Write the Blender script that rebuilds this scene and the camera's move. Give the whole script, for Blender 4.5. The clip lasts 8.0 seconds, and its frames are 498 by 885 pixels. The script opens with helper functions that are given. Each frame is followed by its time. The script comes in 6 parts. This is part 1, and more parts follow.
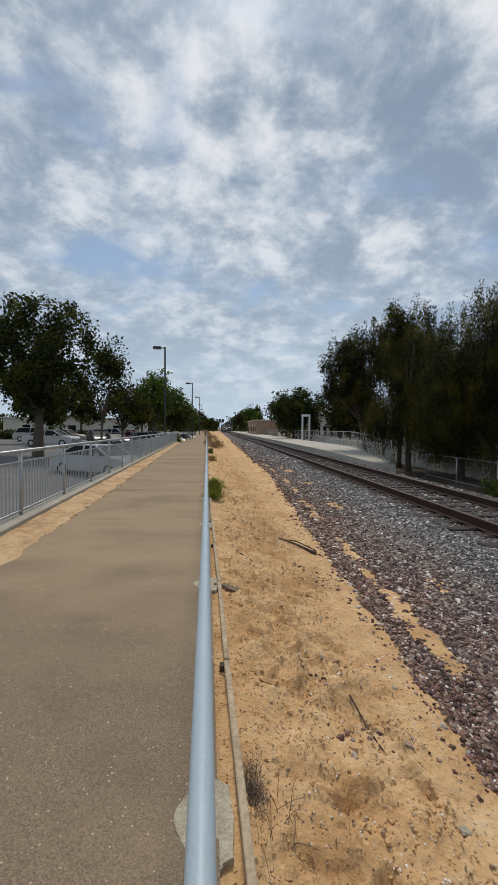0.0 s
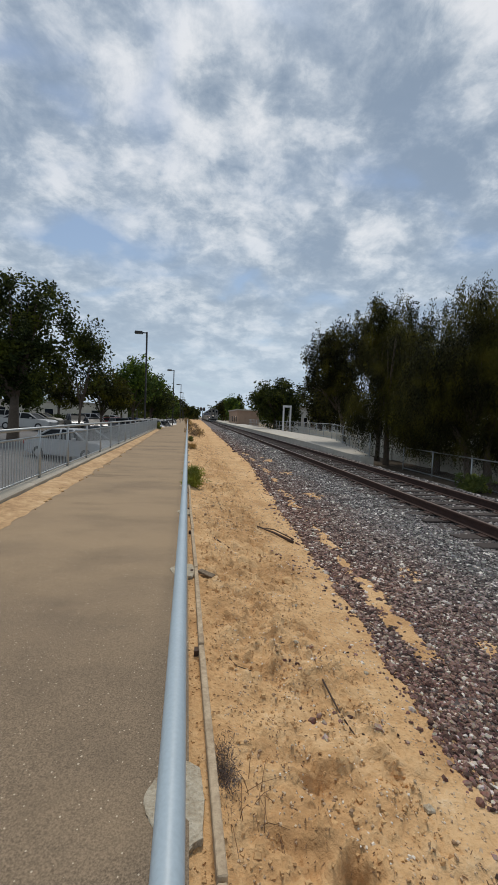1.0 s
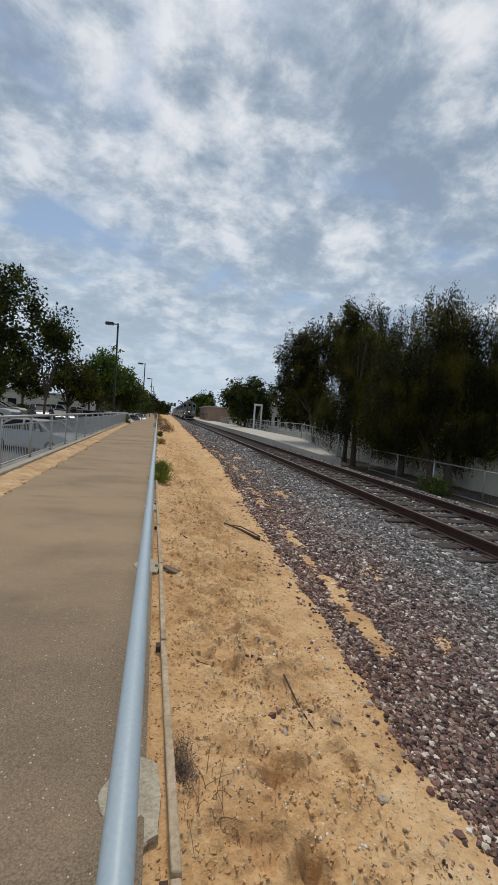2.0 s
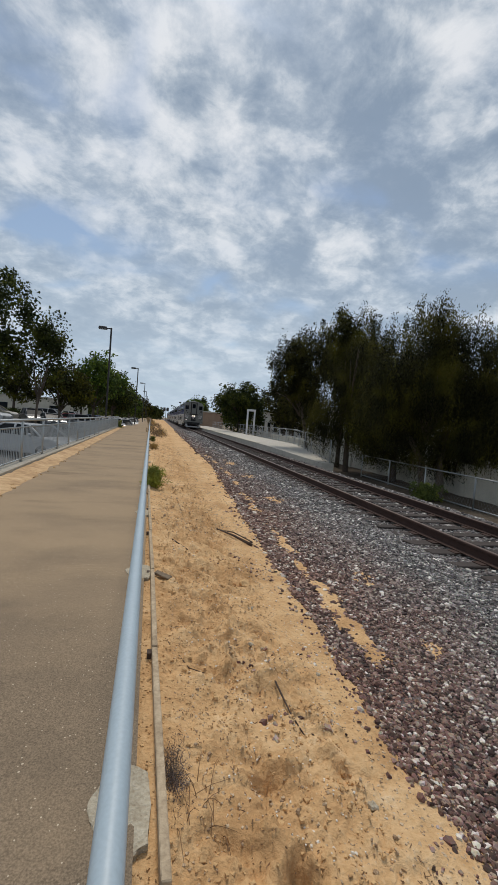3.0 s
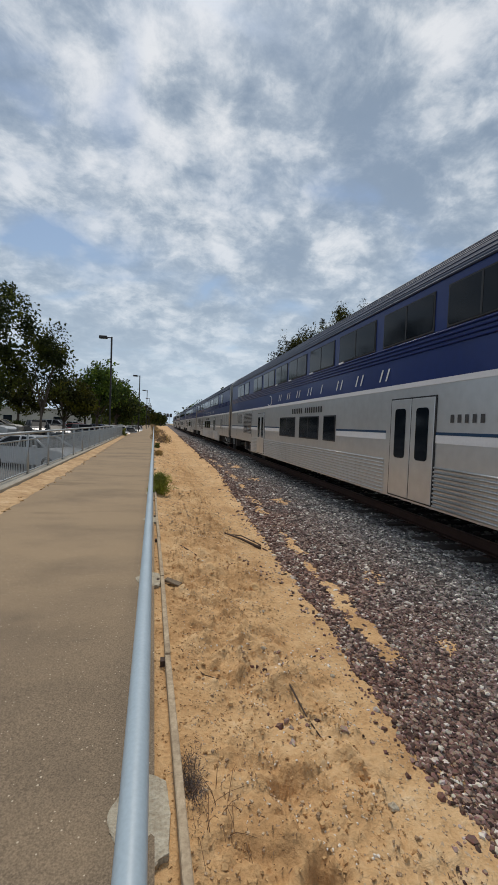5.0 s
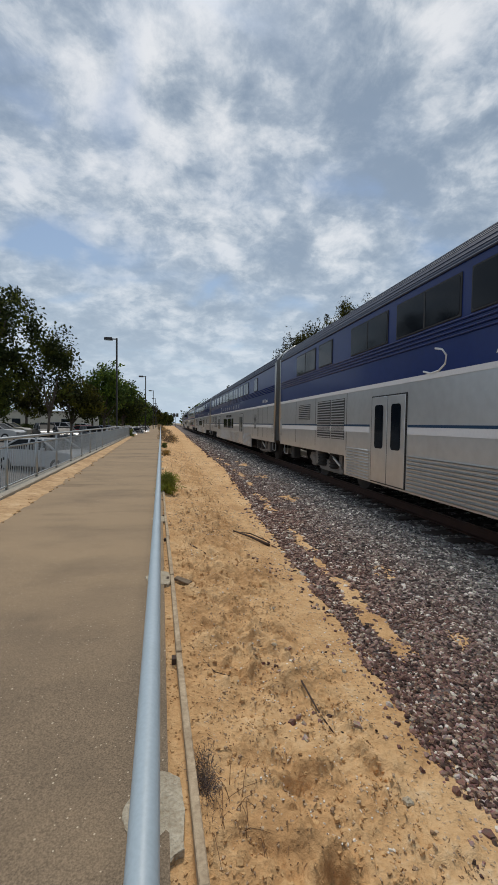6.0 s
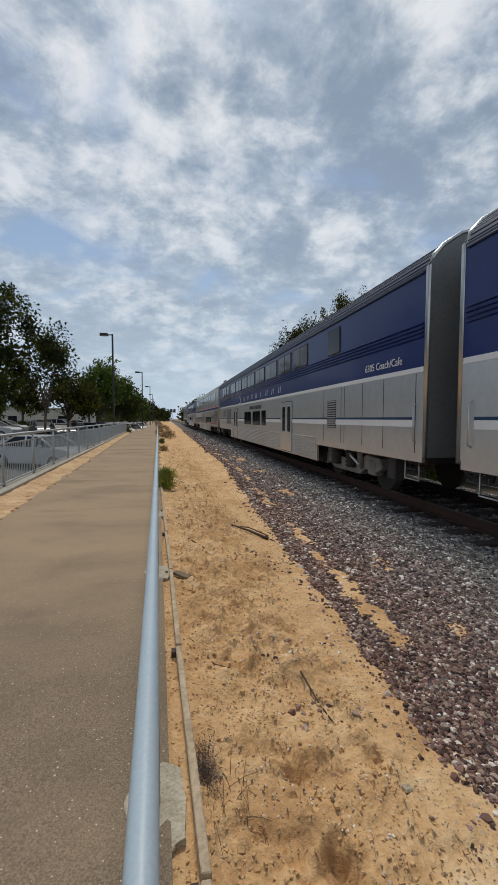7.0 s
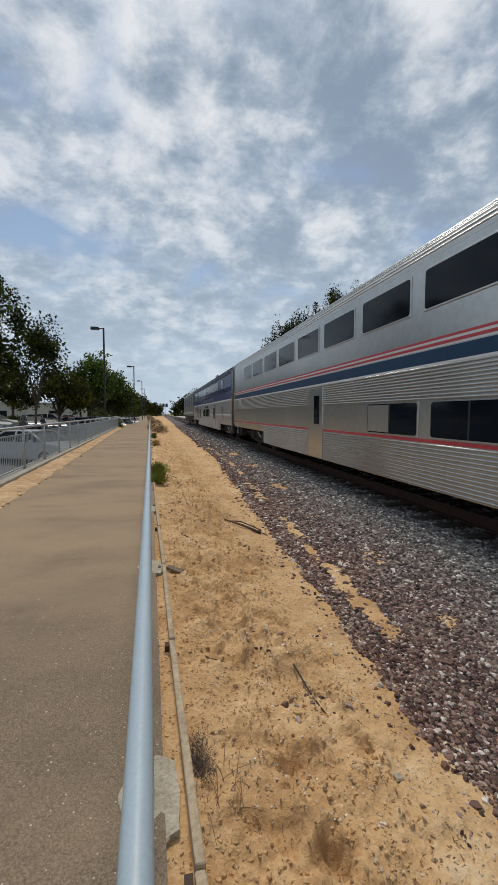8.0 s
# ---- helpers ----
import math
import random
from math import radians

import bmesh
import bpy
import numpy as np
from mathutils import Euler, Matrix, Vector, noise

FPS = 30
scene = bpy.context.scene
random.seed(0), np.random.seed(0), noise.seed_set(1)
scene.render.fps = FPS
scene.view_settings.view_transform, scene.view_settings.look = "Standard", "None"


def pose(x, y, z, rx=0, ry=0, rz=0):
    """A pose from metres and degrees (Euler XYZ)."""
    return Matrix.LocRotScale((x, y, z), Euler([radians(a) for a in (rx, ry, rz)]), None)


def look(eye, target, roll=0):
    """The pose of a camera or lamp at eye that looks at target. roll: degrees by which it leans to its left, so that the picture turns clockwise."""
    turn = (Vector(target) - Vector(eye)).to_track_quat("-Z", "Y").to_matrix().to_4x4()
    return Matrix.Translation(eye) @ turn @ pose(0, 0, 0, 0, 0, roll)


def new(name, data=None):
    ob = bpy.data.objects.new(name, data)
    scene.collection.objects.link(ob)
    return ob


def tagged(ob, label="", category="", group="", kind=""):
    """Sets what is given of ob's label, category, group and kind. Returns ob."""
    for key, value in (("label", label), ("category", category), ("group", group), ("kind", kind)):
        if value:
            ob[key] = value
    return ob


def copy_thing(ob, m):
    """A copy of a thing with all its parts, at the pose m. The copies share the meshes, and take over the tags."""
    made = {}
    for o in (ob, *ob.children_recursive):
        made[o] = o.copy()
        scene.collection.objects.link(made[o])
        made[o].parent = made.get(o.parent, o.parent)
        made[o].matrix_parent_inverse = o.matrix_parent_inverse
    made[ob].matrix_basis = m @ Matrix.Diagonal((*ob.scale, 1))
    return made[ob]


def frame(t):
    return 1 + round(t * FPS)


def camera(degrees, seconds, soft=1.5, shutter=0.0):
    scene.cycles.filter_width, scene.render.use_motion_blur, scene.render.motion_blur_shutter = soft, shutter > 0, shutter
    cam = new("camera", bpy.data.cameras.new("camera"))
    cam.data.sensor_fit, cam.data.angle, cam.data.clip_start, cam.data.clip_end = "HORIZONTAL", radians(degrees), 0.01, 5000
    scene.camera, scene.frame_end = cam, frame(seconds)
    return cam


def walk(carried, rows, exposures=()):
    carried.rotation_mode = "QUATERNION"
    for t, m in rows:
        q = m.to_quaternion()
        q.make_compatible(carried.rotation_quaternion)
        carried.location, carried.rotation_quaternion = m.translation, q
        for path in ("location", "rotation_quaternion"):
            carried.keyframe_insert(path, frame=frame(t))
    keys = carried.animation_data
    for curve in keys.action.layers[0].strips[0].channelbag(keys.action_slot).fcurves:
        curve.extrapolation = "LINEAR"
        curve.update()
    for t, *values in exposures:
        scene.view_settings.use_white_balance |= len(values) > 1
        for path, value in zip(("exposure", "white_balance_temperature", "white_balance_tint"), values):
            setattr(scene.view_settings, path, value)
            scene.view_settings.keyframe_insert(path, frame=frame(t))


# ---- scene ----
cam = camera(61.3, 8.0)
PATH = [
    (0, (0.532, -0.026, 1.561), (0.6883, 1.9668, 1.4947), 0.4),
    (0.5, (0.531, -0.024, 1.549), (0.7185, 1.965, 1.4629), 1.13),
    (1, (0.533, 0.003, 1.53), (0.7824, 1.9844, 1.417), 2.18),
    (1.5, (0.54, 0.01, 1.516), (0.8755, 1.9772, 1.3907), 3.43),
    (3, (0.539, -0.003, 1.522), (0.9602, 1.9498, 1.4339), 4.59),
    (3.5, (0.534, -0.008, 1.525), (0.9628, 1.9436, 1.4466), 4.34),
    (4, (0.536, -0.0, 1.529), (0.9623, 1.9521, 1.4533), 3.64),
    (4.5, (0.546, 0.0, 1.531), (0.9637, 1.9547, 1.453), 2.88),
    (5, (0.539, -0.006, 1.532), (0.9397, 1.9517, 1.4543), 2.12),
    (6.5, (0.549, -0.003, 1.52), (0.9178, 1.9607, 1.4215), 0.35),
    (7, (0.55, -0.003, 1.515), (0.9296, 1.9574, 1.4021), 0.1),
    (7.5, (0.549, -0.004, 1.518), (0.9433, 1.9528, 1.3908), 0.1),
    (8, (0.549, 0.001, 1.513), (0.963, 1.9533, 1.3747), 0.07),
]
walk(cam, [(t, look(eye, target, roll)) for t, eye, target, roll in PATH])


# ---- light ----
SUN_ELEV, SUN_AZ = 60.0, 3.0          # degrees; azimuth from straight ahead towards the track


def build_world():
    w = bpy.data.worlds.new("overcast_sky")
    scene.world = w
    w.use_nodes = True
    nt = w.node_tree
    nt.nodes.clear()
    N, L = nt.nodes.new, nt.links.new
    out, bg = N("ShaderNodeOutputWorld"), N("ShaderNodeBackground")
    sky = N("ShaderNodeTexSky")
    sky.sky_type, sky.sun_disc = "NISHITA", False
    sky.sun_elevation, sky.sun_rotation = radians(SUN_ELEV), radians(SUN_AZ)
    sky.air_density, sky.dust_density, sky.altitude = 1.0, 1.6, 20
    tc, sep = N("ShaderNodeTexCoord"), N("ShaderNodeSeparateXYZ")
    L(tc.outputs["Generated"], sep.inputs[0])

    def m(op, a, b=None, clamp=False):
        n = N("ShaderNodeMath")
        n.operation, n.use_clamp = op, clamp
        for i, v in enumerate((a, b)):
            if v is None:
                continue
            if isinstance(v, (int, float)):
                n.inputs[i].default_value = v
            else:
                L(v, n.inputs[i])
        return n.outputs[0]
    up = m("MAXIMUM", sep.outputs["Z"], 0.0)
    den = m("ADD", up, 0.34)
    comb = N("ShaderNodeCombineXYZ")
    L(m("DIVIDE", sep.outputs["X"], den), comb.inputs[0])
    L(m("DIVIDE", sep.outputs["Y"], den), comb.inputs[1])
    comb.inputs[2].default_value = 0.35

    def noise_at(scale, detail, rough, dist, offset, stretch=(1, 1, 1)):
        mp = N("ShaderNodeMapping")
        mp.inputs["Location"].default_value = offset
        mp.inputs["Scale"].default_value = stretch
        L(comb.outputs[0], mp.inputs["Vector"])
        n = N("ShaderNodeTexNoise")
        n.inputs["Scale"].default_value, n.inputs["Detail"].default_value = scale, detail
        n.inputs["Roughness"].default_value, n.inputs["Distortion"].default_value = rough, dist
        L(mp.outputs[0], n.inputs["Vector"])
        return n.outputs["Fac"]

    def ramp(fac, stops):
        r = N("ShaderNodeValToRGB")
        r.color_ramp.interpolation = "B_SPLINE"
        while len(r.color_ramp.elements) < len(stops):
            r.color_ramp.elements.new(0.5)
        for e, (p, c) in zip(r.color_ramp.elements, stops):
            e.position, e.color = p, (*c, 1)
        L(fac, r.inputs[0])
        return r.outputs[0]

    def mix(fac, a, b):
        n = N("ShaderNodeMix")
        n.data_type = "RGBA"
        L(fac, n.inputs[0])
        for sock, v in ((n.inputs[6], a), (n.inputs[7], b)):
            if isinstance(v, tuple):
                sock.default_value = (*v, 1)
            else:
                L(v, sock)
        return n.outputs[2]
    big = noise_at(1.9, 4, 0.5, 0.0, SKY_OFF)
    fine = noise_at(6.5, 9, 0.66, 0.25, (3.1, 1.7, 0))
    warp = N("ShaderNodeVectorMath")
    warp.operation = "MULTIPLY_ADD"
    wn = N("ShaderNodeTexNoise")
    wn.inputs["Scale"].default_value, wn.inputs["Detail"].default_value = 5.0, 5
    L(comb.outputs[0], wn.inputs["Vector"])
    L(wn.outputs["Color"], warp.inputs[0])
    warp.inputs[1].default_value = (0.30, 0.30, 0.0)
    L(comb.outputs[0], warp.inputs[2])
    vo = N("ShaderNodeTexVoronoi")
    vo.feature = "SMOOTH_F1"
    vo.inputs["Scale"].default_value, vo.inputs["Smoothness"].default_value = 6.5, 0.5
    L(warp.outputs[0], vo.inputs["Vector"])
    puff = m("SUBTRACT", 0.78, vo.outputs["Distance"])
    # the larger cloud masses and gaps: azimuth and elevation in degrees, half widths, amount
    az = m("MULTIPLY", m("ARCTAN2", sep.outputs["X"], sep.outputs["Y"]), 57.3)
    el = m("MULTIPLY", m("ARCSINE", sep.outputs["Z"]), 57.3)
    wob = N("ShaderNodeTexNoise")
    wob.inputs["Scale"].default_value, wob.inputs["Detail"].default_value = 4.0, 5
    L(comb.outputs[0], wob.inputs["Vector"])
    wsep = N("ShaderNodeSeparateColor")
    L(wob.outputs["Color"], wsep.inputs[0])
    az = m("ADD", az, m("MULTIPLY", m("SUBTRACT", wsep.outputs[0], 0.5), 20.0))
    el = m("ADD", el, m("MULTIPLY", m("SUBTRACT", wsep.outputs[1], 0.5), 9.0))

    def mass(a, e, w, h, amount):
        u = m("DIVIDE", m("SUBTRACT", az, a), w)
        v = m("DIVIDE", m("SUBTRACT", el, e), h)
        r2 = m("ADD", m("MULTIPLY", u, u), m("MULTIPLY", v, v))
        return m("MULTIPLY", m("EXPONENT", m("MULTIPLY", r2, -1.0)), amount)

    def masses(rows):
        total = None
        for row in rows:
            g = mass(*row)
            total = g if total is None else m("ADD", total, g)
        return total
    lumps = masses(CLOUD_MASSES)
    gaps = masses(CLOUD_GAPS)
    body = m("ADD", m("MULTIPLY", puff, 0.20), m("ADD", m("MULTIPLY", big, 0.28), m("MULTIPLY", fine, 0.43)))
    fleck = m("MULTIPLY", m("SUBTRACT", noise_at(15.0, 6, 0.58, 0.35, (5.3, 2.2, 0)), 0.5), 0.26)
    body = m("ADD", m("ADD", m("ADD", body, 0.045), lumps), fleck)
    shade = ramp(body, [(0.37, (0.22, 0.29, 0.39)), (0.445, (0.34, 0.41, 0.50)), (0.50, (0.50, 0.56, 0.63)), (0.59, (0.84, 0.85, 0.87))])
    cover = ramp(noise_at(3.4, 5, 0.5, 0.2, (1.3, 7.7, 0), (0.8, 1.25, 1)), [(0.27, (0, 0, 0)), (0.40, (1, 1, 1))])
    skyc = N("ShaderNodeMix")
    skyc.data_type, skyc.blend_type = "RGBA", "MULTIPLY"
    skyc.inputs[0].default_value = 1.0
    L(sky.outputs[0], skyc.inputs[6])
    skyc.inputs[7].default_value = (0.068, 0.080, 0.088, 1)
    open_sky = m("SUBTRACT", cover, m("MULTIPLY", gaps, 0.85), True)
    clouds = mix(open_sky, skyc.outputs[2], shade)
    haze = m("POWER", m("SUBTRACT", 1.0, up), 3.6)
    full = mix(m("MULTIPLY", haze, 0.92), clouds, (0.54, 0.65, 0.76))
    L(full, bg.inputs[0])
    bg.inputs[1].default_value = 1.0
    L(bg.outputs[0], out.inputs[0])


SKY_OFF = (1.9, 0.6, 0.0)
CLOUD_MASSES = ((27, 29, 13, 6, -0.060), (22, 41, 8, 9, -0.04), (46, 23, 12, 7, -0.045), (20, 23, 7, 5, 0.055), (38, 40, 9, 7, 0.040), (44, 29, 8, 3, 0.04), (-14, 34, 14, 12, 0.03), (2, 26, 10, 7, 0.02), (12, 15, 22, 4, 0.025), (36, 16, 12, 3, -0.03), (-24, 46, 14, 12, 0.05))
CLOUD_GAPS = ((2, 47, 6, 3, 0.8), (-5, 36, 3, 5, 0.5), (-13, 20.5, 7, 1.4, 1.2), (6, 17.5, 4, 1.1, 1.2), (-6, 18, 5, 0.9, 0.5), (40, 19, 9, 1.8, 0.35))
build_world()
sun = new("sun", bpy.data.lights.new("sun", "SUN"))
sun.data.energy, sun.data.angle, sun.data.color = 1.95, radians(14), (1.0, 0.93, 0.84)
_e, _a = radians(SUN_ELEV), radians(SUN_AZ)
sun.matrix_world = look((40 * math.sin(_a) * math.cos(_e), 40 * math.cos(_a) * math.cos(_e), 40 * math.sin(_e)), (0, 0, 0))
scene.view_settings.exposure = 0.0


# ---- materials ----
def material(name, color, rough=0.7, metal=0.0, var=0.25, scale=8.0, fine=90.0, bump=0.15, dist=0.01, tint=None, island=0.0, per_object=0.0, spec=0.5, coat=0.0):
    """A principled surface with variation at two scales, fine relief and, where wanted, a spread from piece to piece."""
    mt = bpy.data.materials.new(name)
    mt.use_nodes = True
    nt = mt.node_tree
    N, L = nt.nodes.new, nt.links.new
    b = nt.nodes["Principled BSDF"]
    b.inputs["Roughness"].default_value, b.inputs["Metallic"].default_value = rough, metal
    b.inputs["Specular IOR Level"].default_value = spec
    b.inputs["Coat Weight"].default_value = coat
    tc = N("ShaderNodeTexCoord")
    n1, n2 = N("ShaderNodeTexNoise"), N("ShaderNodeTexNoise")
    for n, s in ((n1, scale), (n2, fine)):
        n.inputs["Scale"].default_value, n.inputs["Detail"].default_value = s, 5
        L(tc.outputs["Object"], n.inputs["Vector"])
    add = N("ShaderNodeMath")
    add.operation = "ADD"
    L(n1.outputs["Fac"], add.inputs[0])
    L(n2.outputs["Fac"], add.inputs[1])
    last = add.outputs[0]
    for amount, node, sock in ((island, "ShaderNodeNewGeometry", "Random Per Island"), (per_object, "ShaderNodeObjectInfo", "Random")):
        if amount:
            g, ma = N(node), N("ShaderNodeMath")
            ma.operation = "MULTIPLY_ADD"
            L(g.outputs[sock], ma.inputs[0])
            ma.inputs[1].default_value = amount
            L(last, ma.inputs[2])
            last = ma.outputs[0]
    mr = N("ShaderNodeMapRange")
    extra = island + per_object
    mr.inputs["From Min"].default_value, mr.inputs["From Max"].default_value = 0.6, 1.4 + extra
    L(last, mr.inputs["Value"])
    mx = N("ShaderNodeMix")
    mx.data_type = "RGBA"
    L(mr.outputs[0], mx.inputs[0])
    lo = tint or tuple(c * (1 - var) for c in color)
    hi = color if tint else tuple(min(1, c * (1 + var)) for c in color)
    mx.inputs[6].default_value, mx.inputs[7].default_value = (*lo, 1), (*hi, 1)
    L(mx.outputs[2], b.inputs["Base Color"])
    if bump:
        bp = N("ShaderNodeBump")
        bp.inputs["Strength"].default_value, bp.inputs["Distance"].default_value = bump, dist
        L(n2.outputs["Fac"], bp.inputs["Height"])
        L(bp.outputs[0], b.inputs["Normal"])
    return mt


def glow(name, color, strength):
    mt = bpy.data.materials.new(name)
    mt.use_nodes = True
    b = mt.node_tree.nodes["Principled BSDF"]
    b.inputs["Base Color"].default_value = (0.9, 0.9, 0.9, 1)
    b.inputs["Emission Color"].default_value = (*color, 1)
    b.inputs["Emission Strength"].default_value = strength
    return mt


def ground_material(name, stops, scales, bump, dist, rough=0.95, speck=0.7, coarse=False):
    """Loose or worn ground: three scales of colour and relief by world position."""
    mt = bpy.data.materials.new(name)
    mt.use_nodes = True
    nt = mt.node_tree
    N, L = nt.nodes.new, nt.links.new
    b = nt.nodes["Principled BSDF"]
    b.inputs["Roughness"].default_value, b.inputs["Specular IOR Level"].default_value = rough, 0.25
    g = N("ShaderNodeNewGeometry")
    outs = []
    for s in scales:
        n = N("ShaderNodeTexNoise")
        n.inputs["Scale"].default_value, n.inputs["Detail"].default_value, n.inputs["Roughness"].default_value = s, 6, 0.6
        L(g.outputs["Position"], n.inputs["Vector"])
        outs.append(n.outputs["Fac"])
    if coarse:
        n.inputs["Detail"].default_value = 1.0
    a = N("ShaderNodeMath")
    a.operation = "ADD"
    L(outs[0], a.inputs[0])
    L(outs[1], a.inputs[1])
    a2 = N("ShaderNodeMath")
    a2.operation = "MULTIPLY_ADD"
    L(outs[2], a2.inputs[0])
    a2.inputs[1].default_value = speck
    L(a.outputs[0], a2.inputs[2])
    half = N("ShaderNodeMath")
    half.operation = "MULTIPLY"
    L(a2.outputs[0], half.inputs[0])
    half.inputs[1].default_value = 1.0 / (2.0 + speck)
    r = N("ShaderNodeValToRGB")
    while len(r.color_ramp.elements) < len(stops):
        r.color_ramp.elements.new(0.5)
    for e, (p, c) in zip(r.color_ramp.elements, stops):
        e.position, e.color = p, (*c, 1)
    L(half.outputs[0], r.inputs[0])
    L(r.outputs[0], b.inputs["Base Color"])
    bp = N("ShaderNodeBump")
    bp.inputs["Strength"].default_value, bp.inputs["Distance"].default_value = bump, dist
    L(a2.outputs[0], bp.inputs["Height"])
    L(bp.outputs[0], b.inputs["Normal"])
    return mt


def path_material(name):
    """Old asphalt: fine grit with pale aggregate, grey worn areas, and tan dust where it has settled."""
    mt = bpy.data.materials.new(name)
    mt.use_nodes = True
    nt = mt.node_tree
    N, L = nt.nodes.new, nt.links.new
    b = nt.nodes["Principled BSDF"]
    b.inputs["Roughness"].default_value, b.inputs["Specular IOR Level"].default_value = 0.95, 0.2
    g = N("ShaderNodeNewGeometry")

    def nz(scale, detail, rough=0.55, stretch=(1, 1, 1)):
        mp, n = N("ShaderNodeMapping"), N("ShaderNodeTexNoise")
        mp.inputs["Scale"].default_value = stretch
        L(g.outputs["Position"], mp.inputs["Vector"])
        n.inputs["Scale"].default_value, n.inputs["Detail"].default_value, n.inputs["Roughness"].default_value = scale, detail, rough
        L(mp.outputs[0], n.inputs["Vector"])
        return n.outputs["Fac"]

    def span(v, a, b2, lo=0.0, hi=1.0):
        r = N("ShaderNodeMapRange")
        L(v, r.inputs["Value"])
        for k, x in (("From Min", a), ("From Max", b2), ("To Min", lo), ("To Max", hi)):
            r.inputs[k].default_value = x
        return r.outputs[0]

    def mixc(f, a, b2):
        n = N("ShaderNodeMix")
        n.data_type = "RGBA"
        L(f, n.inputs[0])
        for sock, v in ((n.inputs[6], a), (n.inputs[7], b2)):
            if isinstance(v, tuple):
                sock.default_value = (*v, 1)
            else:
                L(v, sock)
        return n.outputs[2]

    def calc(op, a, b2):
        n = N("ShaderNodeMath")
        n.operation = op
        for i, v in enumerate((a, b2)):
            if isinstance(v, (int, float)):
                n.inputs[i].default_value = v
            else:
                L(v, n.inputs[i])
        return n.outputs[0]
    grit = nz(140, 2, 0.6)
    col = mixc(span(grit, 0.34, 0.66), (0.135, 0.101, 0.069), (0.300, 0.226, 0.152))
    col = mixc(span(nz(1.6, 5), 0.50, 0.72, 0.0, 0.55), col, (0.105, 0.082, 0.060))
    sep = N("ShaderNodeSeparateXYZ")
    L(g.outputs["Position"], sep.inputs[0])
    settle = calc("ADD", span(sep.outputs["Y"], 2.0, 4.8, 0.0, 0.85), calc("MULTIPLY", calc("SUBTRACT", nz(0.75, 5, 0.6, (0.7, 1.3, 1)), 0.5), 2.6))
    dust = mixc(span(nz(60, 4), 0.3, 0.7), (0.310, 0.223, 0.135), (0.405, 0.298, 0.190))
    col = mixc(span(settle, 0.1, 1.0, 0.06, 0.86), col, dust)
    col = mixc(span(nz(0.42, 6, 0.65, (0.6, 1.6, 1)), 0.57, 0.66, 0.0, 0.45), col, (0.12, 0.090, 0.062))
    for scale, size in ((48.0, 0.13), (21.0, 0.085)):
        v = N("ShaderNodeTexVoronoi")
        v.inputs["Scale"].default_value = scale
        L(g.outputs["Position"], v.inputs["Vector"])
        vs = N("ShaderNodeSeparateColor")
        L(v.outputs["Color"], vs.inputs[0])
        spot = calc("MULTIPLY", calc("LESS_THAN", v.outputs["Distance"], size * 1.3), calc("GREATER_THAN", vs.outputs[0], 0.80))
        col = mixc(calc("MULTIPLY", spot, 0.75), col, (0.66, 0.56, 0.42))
    L(col, b.inputs["Base Color"])
    bp = N("ShaderNodeBump")
    bp.inputs["Strength"].default_value, bp.inputs["Distance"].default_value = 0.35, 0.004
    L(grit, bp.inputs["Height"])
    L(bp.outputs[0], b.inputs["Normal"])
    return mt


